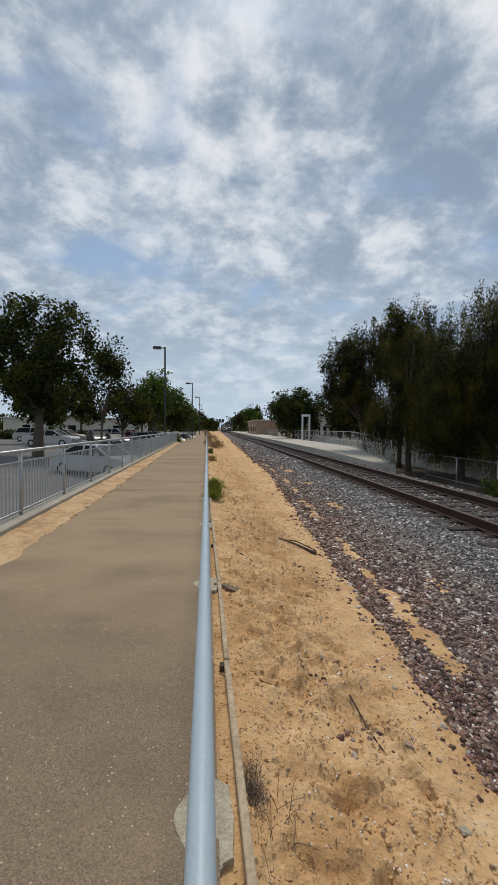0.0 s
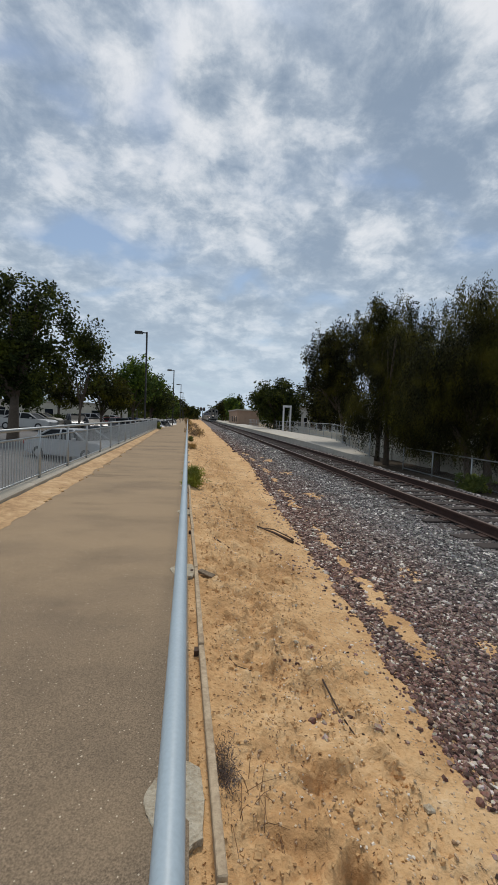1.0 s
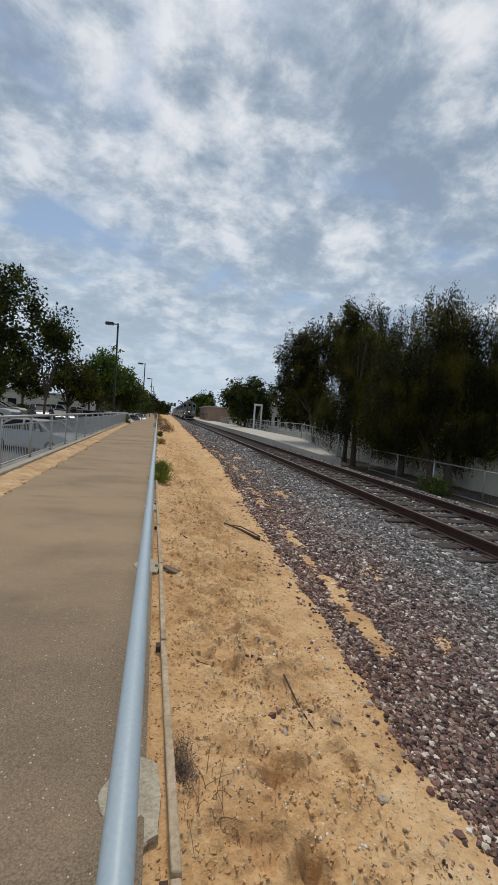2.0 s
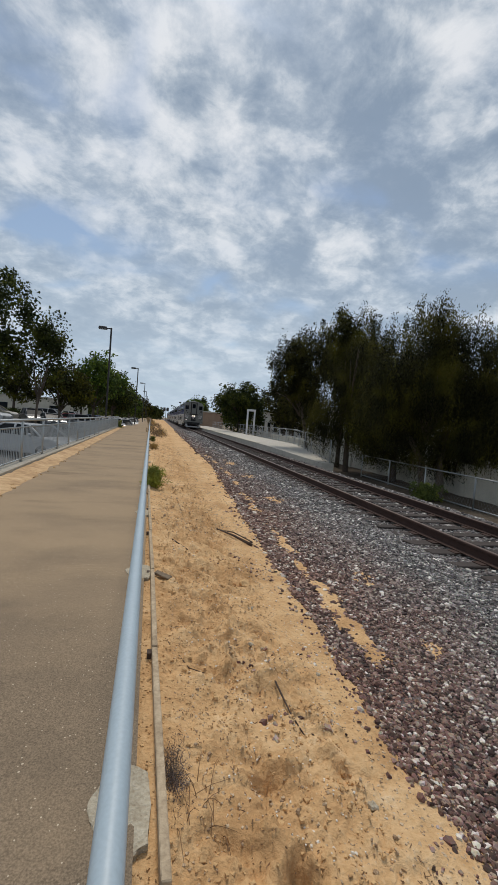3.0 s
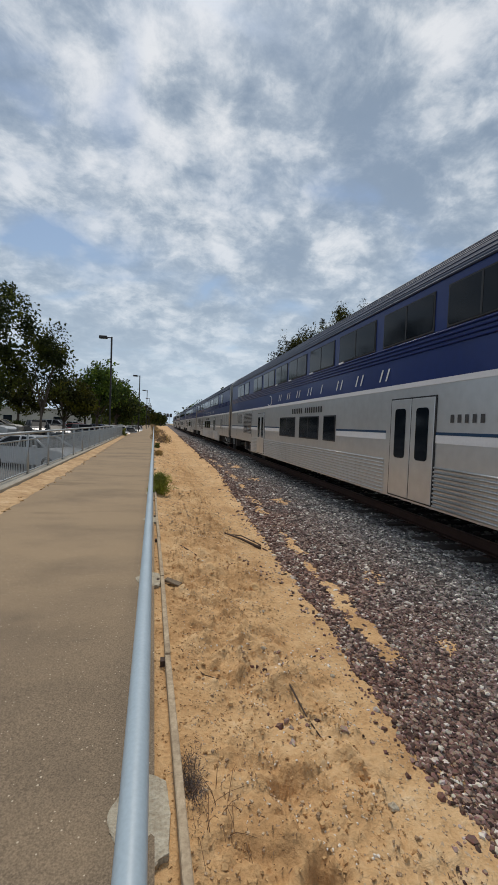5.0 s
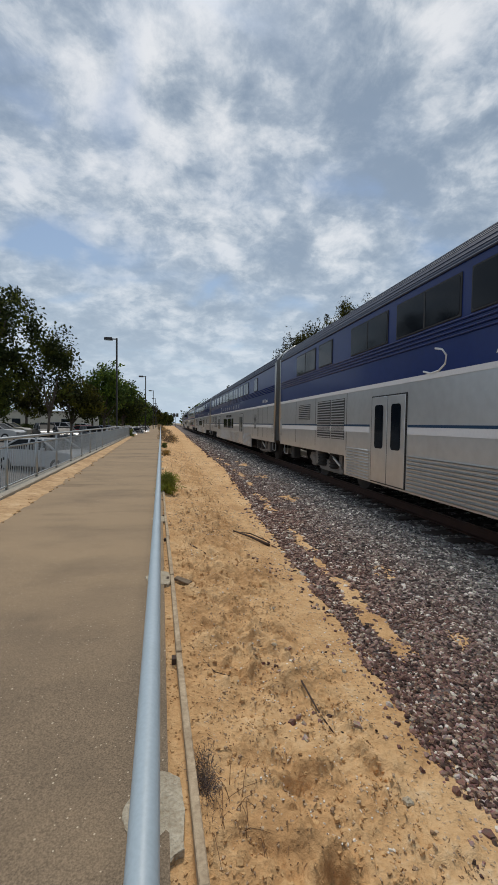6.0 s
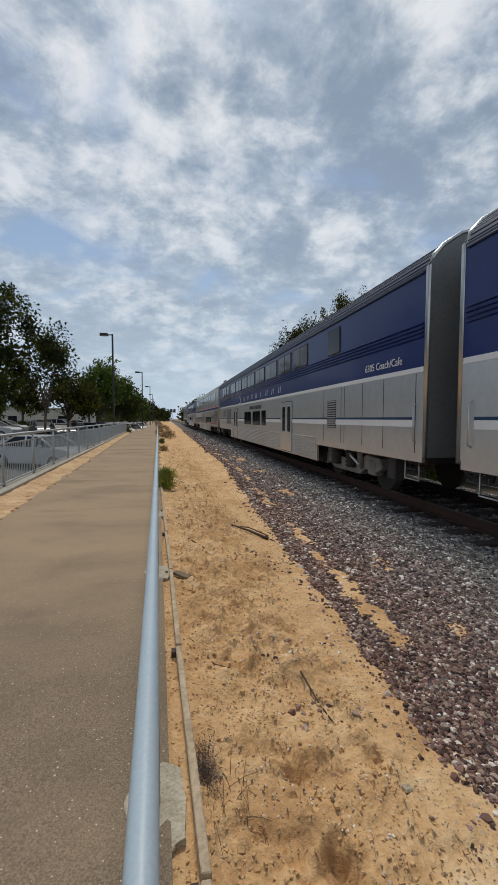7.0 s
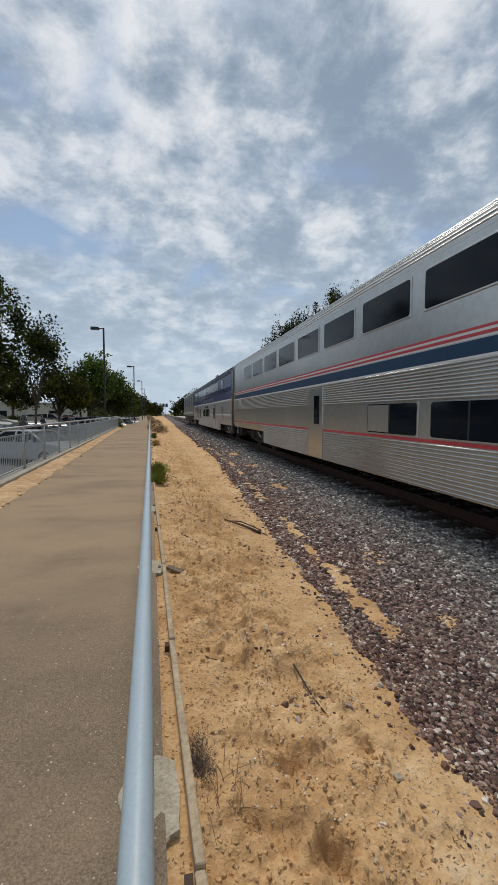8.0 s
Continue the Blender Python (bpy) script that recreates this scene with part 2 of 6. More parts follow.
def stone_material(name):
    """Crushed stone: grey by the track, older red-brown stone towards the toe, a few pale ones."""
    mt = bpy.data.materials.new(name)
    mt.use_nodes = True
    nt = mt.node_tree
    N, L = nt.nodes.new, nt.links.new
    b = nt.nodes["Principled BSDF"]
    b.inputs["Roughness"].default_value, b.inputs["Specular IOR Level"].default_value = 0.85, 0.3
    g, sep = N("ShaderNodeNewGeometry"), N("ShaderNodeSeparateXYZ")
    L(g.outputs["Position"], sep.inputs[0])
    mr = N("ShaderNodeMapRange")
    mr.inputs["From Min"].default_value, mr.inputs["From Max"].default_value = 2.5, 4.1
    L(sep.outputs["X"], mr.inputs["Value"])
    n = N("ShaderNodeTexNoise")
    n.inputs["Scale"].default_value, n.inputs["Detail"].default_value = 1.4, 3
    L(g.outputs["Position"], n.inputs["Vector"])
    ad = N("ShaderNodeMath")
    ad.operation = "MULTIPLY_ADD"
    L(n.outputs["Fac"], ad.inputs[0])
    ad.inputs[1].default_value = 0.9
    L(mr.outputs[0], ad.inputs[2])
    ad2 = N("ShaderNodeMath")
    ad2.operation, ad2.use_clamp = "SUBTRACT", True
    L(ad.outputs[0], ad2.inputs[0])
    ad2.inputs[1].default_value = 0.45

    def rmp(stops):
        r = N("ShaderNodeValToRGB")
        while len(r.color_ramp.elements) < len(stops):
            r.color_ramp.elements.new(0.5)
        for e, (p, c) in zip(r.color_ramp.elements, stops):
            e.position, e.color = p, (*c, 1)
        L(g.outputs["Random Per Island"], r.inputs[0])
        return r.outputs[0]
    red = rmp([(0.0, (0.045, 0.029, 0.024)), (0.4, (0.17, 0.092, 0.072)), (0.72, (0.29, 0.18, 0.14)), (0.90, (0.40, 0.30, 0.235)), (0.968, (0.74, 0.67, 0.58))])
    grey = rmp([(0.0, (0.045, 0.042, 0.042)), (0.45, (0.15, 0.137, 0.130)), (0.78, (0.28, 0.26, 0.245)), (0.93, (0.42, 0.40, 0.37)), (0.975, (0.74, 0.70, 0.64))])
    mx = N("ShaderNodeMix")
    mx.data_type = "RGBA"
    L(ad2.outputs[0], mx.inputs[0])
    L(red, mx.inputs[6])
    L(grey, mx.inputs[7])
    n2 = N("ShaderNodeTexNoise")
    n2.inputs["Scale"].default_value, n2.inputs["Detail"].default_value = 60, 4
    L(g.outputs["Position"], n2.inputs["Vector"])
    m2 = N("ShaderNodeMix")
    m2.data_type, m2.blend_type = "RGBA", "OVERLAY"
    m2.inputs[0].default_value = 0.45
    L(mx.outputs[2], m2.inputs[6])
    L(n2.outputs["Color"], m2.inputs[7])
    L(m2.outputs[2], b.inputs["Base Color"])
    bp = N("ShaderNodeBump")
    bp.inputs["Strength"].default_value, bp.inputs["Distance"].default_value = 0.4, 0.01
    L(n2.outputs["Fac"], bp.inputs["Height"])
    L(bp.outputs[0], b.inputs["Normal"])
    return mt


def leaf_material(name, dark, light, through_amount=0.25):
    mt = bpy.data.materials.new(name)
    mt.use_nodes = True
    nt = mt.node_tree
    N, L = nt.nodes.new, nt.links.new
    b = nt.nodes["Principled BSDF"]
    b.inputs["Roughness"].default_value = 0.6
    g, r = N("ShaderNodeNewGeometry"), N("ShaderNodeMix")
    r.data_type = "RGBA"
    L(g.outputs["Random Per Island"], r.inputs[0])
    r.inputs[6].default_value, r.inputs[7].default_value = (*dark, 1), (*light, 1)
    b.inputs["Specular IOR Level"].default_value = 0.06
    # Clump shading put into the leaf colour: noise lifts patches above the dark tone.
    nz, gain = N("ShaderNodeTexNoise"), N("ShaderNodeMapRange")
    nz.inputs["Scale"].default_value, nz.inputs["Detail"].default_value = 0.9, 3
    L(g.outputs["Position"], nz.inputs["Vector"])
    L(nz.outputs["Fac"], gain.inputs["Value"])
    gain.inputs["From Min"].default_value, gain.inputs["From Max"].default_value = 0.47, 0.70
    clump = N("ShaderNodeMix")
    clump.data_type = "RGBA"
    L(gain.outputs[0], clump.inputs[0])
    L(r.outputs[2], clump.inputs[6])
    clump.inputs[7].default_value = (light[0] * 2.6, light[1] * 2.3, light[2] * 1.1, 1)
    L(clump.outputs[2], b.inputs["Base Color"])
    tr = N("ShaderNodeBsdfTranslucent")
    L(clump.outputs[2], tr.inputs["Color"])
    ms = N("ShaderNodeMixShader")
    ms.inputs[0].default_value = through_amount
    L(b.outputs[0], ms.inputs[1])
    L(tr.outputs[0], ms.inputs[2])
    L(ms.outputs[0], nt.nodes["Material Output"].inputs[0])
    return mt


M = {}
M["chip"] = material("pale_chips", (0.86, 0.82, 0.74), 0.9, var=0.2, island=0.6, tint=(0.62, 0.54, 0.42), spec=0.2)
M["sand"] = ground_material("sandy_soil", [(0.385, (0.46, 0.27, 0.122)), (0.445, (0.53, 0.315, 0.145)), (0.50, (0.62, 0.385, 0.185)), (0.58, (0.70, 0.470, 0.250)), (0.68, (0.76, 0.60, 0.40))], (1.1, 4.5, 34.0), 0.8, 0.034, speck=0.7)
M["drift"] = ground_material("pale_drifted_sand", [(0.40, (0.34, 0.21, 0.11)), (0.48, (0.49, 0.315, 0.165)), (0.56, (0.60, 0.41, 0.23)), (0.66, (0.68, 0.52, 0.34))], (1.5, 7.0, 40.0), 0.4, 0.02)
M["earth"] = ground_material("dry_earth", [(0.30, (0.16, 0.12, 0.07)), (0.5, (0.27, 0.21, 0.13)), (0.7, (0.36, 0.29, 0.19))], (0.15, 1.5, 12.0), 0.6, 0.03)
M["path"] = path_material("path_asphalt")
# Litter soil with the shade of the trees painted into its tones.
M["litter_soil"] = ground_material("shade_darkened_litter_soil", [(0.34, (0.03, 0.022, 0.015)), (0.5, (0.085, 0.065, 0.045)), (0.66, (0.16, 0.125, 0.09))], (0.6, 4.0, 30.0), 0.9, 0.03)
M["lot"] = ground_material("lot_asphalt", [(0.32, (0.10, 0.10, 0.10)), (0.5, (0.16, 0.155, 0.15)), (0.7, (0.22, 0.21, 0.20))], (0.3, 3.0, 90.0), 0.4, 0.005)
M["bed"] = ground_material("ballast_bed", [(0.36, (0.02, 0.017, 0.017)), (0.47, (0.12, 0.10, 0.095)), (0.56, (0.20, 0.17, 0.16)), (0.68, (0.36, 0.32, 0.29))], (1.2, 9.0, 26.0), 1.0, 0.08)
M["stone"] = stone_material("crushed_stone")
M["pebble"] = material("pebbles", (0.72, 0.56, 0.38), 0.95, var=0.4, island=1.6, tint=(0.20, 0.115, 0.06), spec=0.1)
M["clod"] = material("sand_clods", (0.70, 0.46, 0.23), 0.95, var=0.3, island=1.0, tint=(0.44, 0.265, 0.125), bump=0.5, spec=0.1)
M["concrete"] = material("concrete", (0.46, 0.43, 0.37), 0.9, var=0.2, scale=3, fine=60, bump=0.3)
M["footing"] = material("footing_concrete", (0.60, 0.54, 0.42), 0.95, var=0.3, scale=11, fine=70, bump=0.9, dist=0.012, tint=(0.30, 0.235, 0.155), spec=0.2)
M["curb"] = material("curb_concrete", (0.40, 0.36, 0.29), 0.9, var=0.25, scale=2, fine=50, bump=0.3)
M["rail_paint"] = material("blue_grey_paint", (0.37, 0.445, 0.49), 0.42, var=0.10, scale=6, fine=140, bump=0.08, dist=0.003)
M["galv"] = material("galvanised_steel", (0.40, 0.42, 0.42), 0.45, metal=0.6, var=0.15, scale=5, fine=60, bump=0.05)
M["wood"] = material("weathered_board", (0.60, 0.475, 0.325), 0.95, var=0.4, scale=7, fine=48, bump=0.9, dist=0.008, tint=(0.27, 0.20, 0.13), spec=0.15)
M["stick"] = material("dead_wood", (0.075, 0.048, 0.034), 0.95, var=0.3, scale=12, fine=80, bump=0.4)
M["offcut"] = material("grey_weathered_offcut", (0.22, 0.17, 0.12), 0.95, var=0.35, scale=9, fine=60, bump=0.7, spec=0.1)
M["tie"] = material("creosoted_tie", (0.045, 0.034, 0.029), 0.9, var=0.4, scale=4, fine=40, bump=0.5, per_object=0.5)
M["steel_rail"] = material("rusty_rail", (0.056, 0.029, 0.022), 0.8, metal=0.3, var=0.3, scale=7, fine=60, bump=0.2)
M["rail_head"] = material("worn_rail_head", (0.30, 0.23, 0.20), 0.38, metal=0.7, var=0.15, scale=5, fine=60, bump=0.05)
M["silver"] = material("brushed_stainless", (0.50, 0.50, 0.485), 0.30, metal=0.9, var=0.14, scale=1.0, fine=9, bump=0.02)
M["band"] = material("grey_painted_panel", (0.58, 0.59, 0.595), 0.33, metal=0.7, var=0.10, scale=0.8, fine=7, bump=0.015)
M["blue"] = material("deep_blue_paint", (0.0035, 0.019, 0.125), 0.38, var=0.15, scale=0.7, fine=9, bump=0.01, coat=0.12, spec=0.3)
M["blue_roof"] = material("dusty_slate_roof", (0.040, 0.054, 0.090), 0.55, spec=0.3, var=0.25, scale=0.8, fine=18, bump=0.05)
# Front-end grey with the shade on the driving end put into its colour.
M["nose"] = material("shade_darkened_front_grey", (0.19, 0.195, 0.185), 0.5, metal=0.2, var=0.2, scale=1.5, fine=20, bump=0.03)
M["roof"] = material("sooty_roof", (0.20, 0.21, 0.215), 0.5, metal=0.4, var=0.2, scale=0.8, fine=18, bump=0.05)
M["white"] = material("white_stripe", (0.72, 0.72, 0.72), 0.5, var=0.06, scale=2, fine=30, bump=0.0)
M["navy"] = material("navy_stripe", (0.010, 0.045, 0.105), 0.5, var=0.1, bump=0.0, spec=0.3)
M["red"] = material("red_stripe", (0.50, 0.05, 0.06), 0.45, var=0.1, bump=0.0)
M["black"] = material("black_rubber_and_recess", (0.015, 0.015, 0.016), 0.6, var=0.2, bump=0.05)
M["dark"] = material("grimy_shaded_underframe", (0.035, 0.032, 0.030), 0.8, var=0.35, scale=3, fine=30, bump=0.2)
M["truck"] = material("dusty_truck_casting", (0.23, 0.215, 0.20), 0.75, metal=0.2, var=0.35, scale=4, fine=40, bump=0.2)
M["glass"] = material("dark_window_glass", (0.006, 0.009, 0.014), 0.08, var=0.2, scale=0.7, bump=0.0, spec=0.14)
M["car_glass"] = material("dusty_car_glass", (0.012, 0.014, 0.016), 0.42, var=0.2, scale=2, bump=0.0, spec=0.12)
M["vent"] = material("vent_louvre", (0.06, 0.06, 0.06), 0.6, metal=0.3, var=0.2)
M["lamp_glow"] = glow("lit_headlight", (1.0, 0.80, 0.66), 9.0)
M["pole"] = material("bronze_pole_paint", (0.028, 0.024, 0.022), 0.5, var=0.2, bump=0.03)
M["bark"] = material("grey_brown_bark", (0.10, 0.075, 0.055), 0.95, var=0.35, scale=6, fine=35, bump=0.7, dist=0.02)
M["leaf_left"] = leaf_material("dark_broad_leaves", (0.012, 0.020, 0.007), (0.050, 0.062, 0.020))
M["leaf_right"] = leaf_material("dark_drooping_leaves", (0.005, 0.006, 0.003), (0.046, 0.047, 0.017), 0.16)
M["leaf_warm"] = leaf_material("bronzed_leaves", (0.015, 0.016, 0.005), (0.058, 0.060, 0.016), 0.2)
M["leaf_green"] = leaf_material("fresh_green_leaves", (0.030, 0.055, 0.014), (0.085, 0.13, 0.035))
M["weed"] = leaf_material("weed_leaves", (0.06, 0.085, 0.02), (0.17, 0.20, 0.07))
M["dry"] = leaf_material("dry_stems", (0.12, 0.085, 0.06), (0.26, 0.20, 0.14), 0.1)
M["dead_grey"] = leaf_material("dead_grey_twigs", (0.10, 0.078, 0.070), (0.23, 0.185, 0.17), 0.1)
M["stem"] = material("dead_stems", (0.20, 0.12, 0.065), 0.9, var=0.4, spec=0.1)
M["wall"] = material("stucco_wall", (0.56, 0.52, 0.43), 0.9, var=0.3, scale=0.6, fine=30, bump=0.2)
M["house"] = material("pale_stucco", (0.55, 0.52, 0.46), 0.9, var=0.12, scale=0.5, fine=25, bump=0.1)
M["brickred"] = material("tan_wall", (0.34, 0.23, 0.16), 0.85, var=0.2, scale=1.0, fine=25, bump=0.1)
M["tyre"] = material("tyre_rubber", (0.02, 0.02, 0.02), 0.85, var=0.2, bump=0.1)
M["rim"] = material("alloy_rim", (0.5, 0.5, 0.5), 0.35, metal=0.8, var=0.1, bump=0.0)
M["tail"] = material("red_lens", (0.35, 0.02, 0.02), 0.25, var=0.1, bump=0.0)
for _n, _c in (("white", (0.46, 0.46, 0.45)), ("silver", (0.42, 0.43, 0.44)), ("black", (0.02, 0.02, 0.023)), ("grey", (0.12, 0.125, 0.13)), ("red", (0.28, 0.03, 0.03)), ("blue", (0.03, 0.06, 0.14)), ("beige", (0.40, 0.36, 0.28))):
    M["car_" + _n] = material("car_paint_" + _n, _c, 0.35, var=0.06, bump=0.0, coat=0.25)


# ---- building helpers ----
def box(bm, x0, x1, y0, y1, z0, z1):
    v = [bm.verts.new(p) for p in ((x0, y0, z0), (x1, y0, z0), (x1, y1, z0), (x0, y1, z0), (x0, y0, z1), (x1, y0, z1), (x1, y1, z1), (x0, y1, z1))]
    for f in ((0, 3, 2, 1), (4, 5, 6, 7), (0, 1, 5, 4), (1, 2, 6, 5), (2, 3, 7, 6), (3, 0, 4, 7)):
        bm.faces.new([v[i] for i in f])
    return v


def bev(bm, w=0.01, seg=2):
    bmesh.ops.bevel(bm, geom=bm.edges[:], offset=w, segments=seg, affect="EDGES", profile=0.5)
    return bm


def prism(bm, outline, axis, a, b):
    """A solid from a closed outline (pairs) pushed along an axis from a to b."""
    put = {"x": lambda p, t: (t, p[0], p[1]), "y": lambda p, t: (p[0], t, p[1]), "z": lambda p, t: (p[0], p[1], t)}[axis]
    r0 = [bm.verts.new(put(p, a)) for p in outline]
    r1 = [bm.verts.new(put(p, b)) for p in outline]
    n = len(outline)
    bm.faces.new(r0[::-1])
    bm.faces.new(r1)
    for i in range(n):
        bm.faces.new((r0[i], r0[(i + 1) % n], r1[(i + 1) % n], r1[i]))


def tube(bm, pts, radii, seg=10, cap=True):
    """A round bar or limb through points."""
    pts = [Vector(p) for p in pts]
    if not hasattr(radii, "__len__"):
        radii = [radii] * len(pts)
    rings = []
    for i, p in enumerate(pts):
        d = (pts[min(i + 1, len(pts) - 1)] - pts[max(i - 1, 0)]).normalized()
        a = d.cross(Vector((0, 0, 1)) if abs(d.z) < 0.9 else Vector((1, 0, 0))).normalized()
        c = d.cross(a)
        rings.append([bm.verts.new(p + radii[i] * (math.cos(2 * math.pi * k / seg) * a + math.sin(2 * math.pi * k / seg) * c)) for k in range(seg)])
    for r0, r1 in zip(rings, rings[1:]):
        for k in range(seg):
            f = bm.faces.new((r0[k], r0[(k + 1) % seg], r1[(k + 1) % seg], r1[k]))
            f.smooth = True
    if cap:
        bm.faces.new(rings[0][::-1])
        bm.faces.new(rings[-1])


def mesh_of(name, bm, mt):
    bmesh.ops.recalc_face_normals(bm, faces=bm.faces[:])
    me = bpy.data.meshes.new(name)
    bm.to_mesh(me)
    bm.free()
    me.materials.append(mt)
    return me


def part(name, bm, mt, parent=None, label=""):
    ob = new(name, mesh_of(name, bm, mt) if isinstance(bm, bmesh.types.BMesh) else bm)
    if parent:
        ob.parent = parent
    if label:
        tagged(ob, label)
    return ob


def thing(name, label, category, group="", kind="", at=None):
    ob = tagged(new(name), label, category, group, kind)
    ob.empty_display_size = 0.2
    if at is not None:
        ob.matrix_world = at
    return ob


def solid(name, bm, mt, label, category="", group="", kind=""):
    return tagged(part(name, bm, mt), label, category, group, kind)


def raw_mesh(name, verts, faces, mt):
    me = bpy.data.meshes.new(name)
    me.from_pydata(verts, [], faces)
    me.materials.append(mt)
    return me


def B():
    return bmesh.new()


def lettering(text, size, mt, m, parent, name="lettering", squeeze=1.0):
    cu = bpy.data.curves.new(name, "FONT")
    cu.body, cu.size, cu.extrude, cu.align_x = text, size, 0.002, "LEFT"
    tmp = bpy.data.objects.new(name, cu)
    scene.collection.objects.link(tmp)
    me = bpy.data.meshes.new_from_object(tmp.evaluated_get(bpy.context.evaluated_depsgraph_get()))
    bpy.data.objects.remove(tmp)
    me.materials.clear()
    me.materials.append(mt)
    ob = new(name, me)
    ob.parent = parent
    ob.matrix_local = m @ Matrix.Diagonal((squeeze, 1, 1, 1))
    return ob


# ---- ground, path, track ----
PATH_Z, LOT_Z = 0.08, -0.50
TRACK_X = 5.95


def rail_x(y):
    return 0.525 - 0.0215 * y


def board_x(y):
    return 0.69 - 0.032 * y


def path_left(y):
    return -1.52 - 0.032 * y


def curb_x(y):
    return -2.08 - 0.032 * y


def fence_x(y):
    return -2.24 - 0.029 * y


def fbm(x, y, s, seed=0.0):
    return noise.fractal(Vector((x * s, y * s, seed)), 0.9, 2.1, 4)


def toe_x(y):
    """Where the ballast's foot lies on the sand."""
    return 1.88 + 0.050 * max(0.0, min(y, 16.0)) + 0.05 * fbm(1, y, 0.8) + 0.045 * fbm(2, y, 2.6) + 0.03 * fbm(7, y, 8.0)


def bareness(x, y):
    """How far sand covers the stones: a strip behind the first row of stones and odd patches."""
    d = x - toe_x(y)
    far = max(0.0, min(1.0, (y - 2.2) / 1.4))
    strip = math.exp(-((d - 0.32 - 0.08 * fbm(4, y, 1.2)) / 0.12) ** 2) * (0.62 + 0.8 * fbm(6, y, 0.8)) * far
    patch = math.exp(-((d - 0.95) / 0.25) ** 2) * (0.12 + 1.5 * fbm(9, y, 0.7)) * (0.25 + 0.75 * far)
    return max(strip, patch) + 0.35 * fbm(x, y, 5.0, 5.0)


def sand_height(x, y):
    """The bank between board and ballast: a fall to the track with trodden lumps and runnels."""
    t = max(0.0, min(1.0, (x - board_x(y)) / 1.6))
    z = 0.045 + 0.03 * max(0.0, min(1.0, (y - 6.0) / 8.0)) - 0.30 * t ** 0.85 - 0.30 * max(0.0, x - toe_x(y))
    rough = 0.35 + 0.65 * max(0.0, min(1.0, 0.6 + 1.6 * fbm(x, y, 0.9, 4.0)))
    flat = 1.0 - 0.82 * max(0.0, min(1.0, (x - 1.50 + 0.15 * fbm(3, y, 1.0)) / 0.22))
    ruts = fbm(x + 0.55 * y, y * 0.8 - x * 0.3, 4.6, 3.0)
    crease = 0.5 - abs(fbm(x * 1.3 + 0.8 * y, y * 0.7 - x * 0.5, 6.5, 12.0)) * 2.0
    clods = max(0.0, fbm(x, y, 13.0, 7.0) - 0.05)
    lumps = 0.022 * fbm(x, y, 1.5) + rough * flat * (0.105 * ruts - 0.050 * max(0.0, crease) + 0.075 * clods + 0.022 * fbm(x, y, 24.0, 5.0)) + 0.007 * fbm(x, y, 40.0, 2.0) * (0.25 + flat)
    return z + lumps * min(1.0, 0.3 + 2.5 * t)


def build_ground():
    xs = [-1500, -600, -250, -100, -45, -20, -10, -5, -3.2, -2.35, -2.0, -1.0, 0.0, 8.6, 9.2, 12, 20, 45, 110, 300, 700, 1500]
    ys = [-60, -20, -6, 0, 6, 12, 20, 30, 45, 60, 85, 120, 170, 250, 400, 700, 1200, 2500]
    verts, faces = [], []
    for y in ys:
        for x in xs:
            z = -1.05 if x < -2.2 and x > -40 else -0.45 if x < -2.2 else (-0.62 if x > 8.7 else -0.45)
            verts.append((x, y, z))
    n = len(xs)
    for j in range(len(ys) - 1):
        for i in range(n - 1):
            faces.append((j * n + i, j * n + i + 1, (j + 1) * n + i + 1, (j + 1) * n + i))
    tagged(new("ground", raw_mesh("ground", verts, faces, M["earth"])), "dry bare earth reaching to the horizon", "ground", kind="structure")


def build_sand():
    verts, faces = [], []
    ys, y = [], -14.0
    while y < 260:
        ys.append(y)
        y += 0.3 if y < 0.4 else 0.017 if y < 4.5 else 0.03 if y < 8 else (0.07 if y < 16 else (0.25 if y < 50 else 4.0))
    us = np.linspace(0, 1, 118) ** 1.15
    n = len(us)
    for y in ys:
        b = rail_x(y) + 0.02
        for u in us:
            x = b + u * (3.1 - b)
            z = sand_height(x, y)
            if x < board_x(y):
                z = 0.055 + 0.012 * fbm(x, y, 8.0)
            verts.append((x, y, z))
    for j in range(len(ys) - 1):
        for i in range(n - 1):
            faces.append((j * n + i, j * n + i + 1, (j + 1) * n + i + 1, (j + 1) * n + i))
    me = raw_mesh("sandy_bank", verts, faces, M["sand"])
    me.polygons.foreach_set("use_smooth", [True] * len(me.polygons))
    tagged(new("sandy_bank", me), "trodden yellow-brown sandy bank with lumps and runnels", "bank", kind="structure")


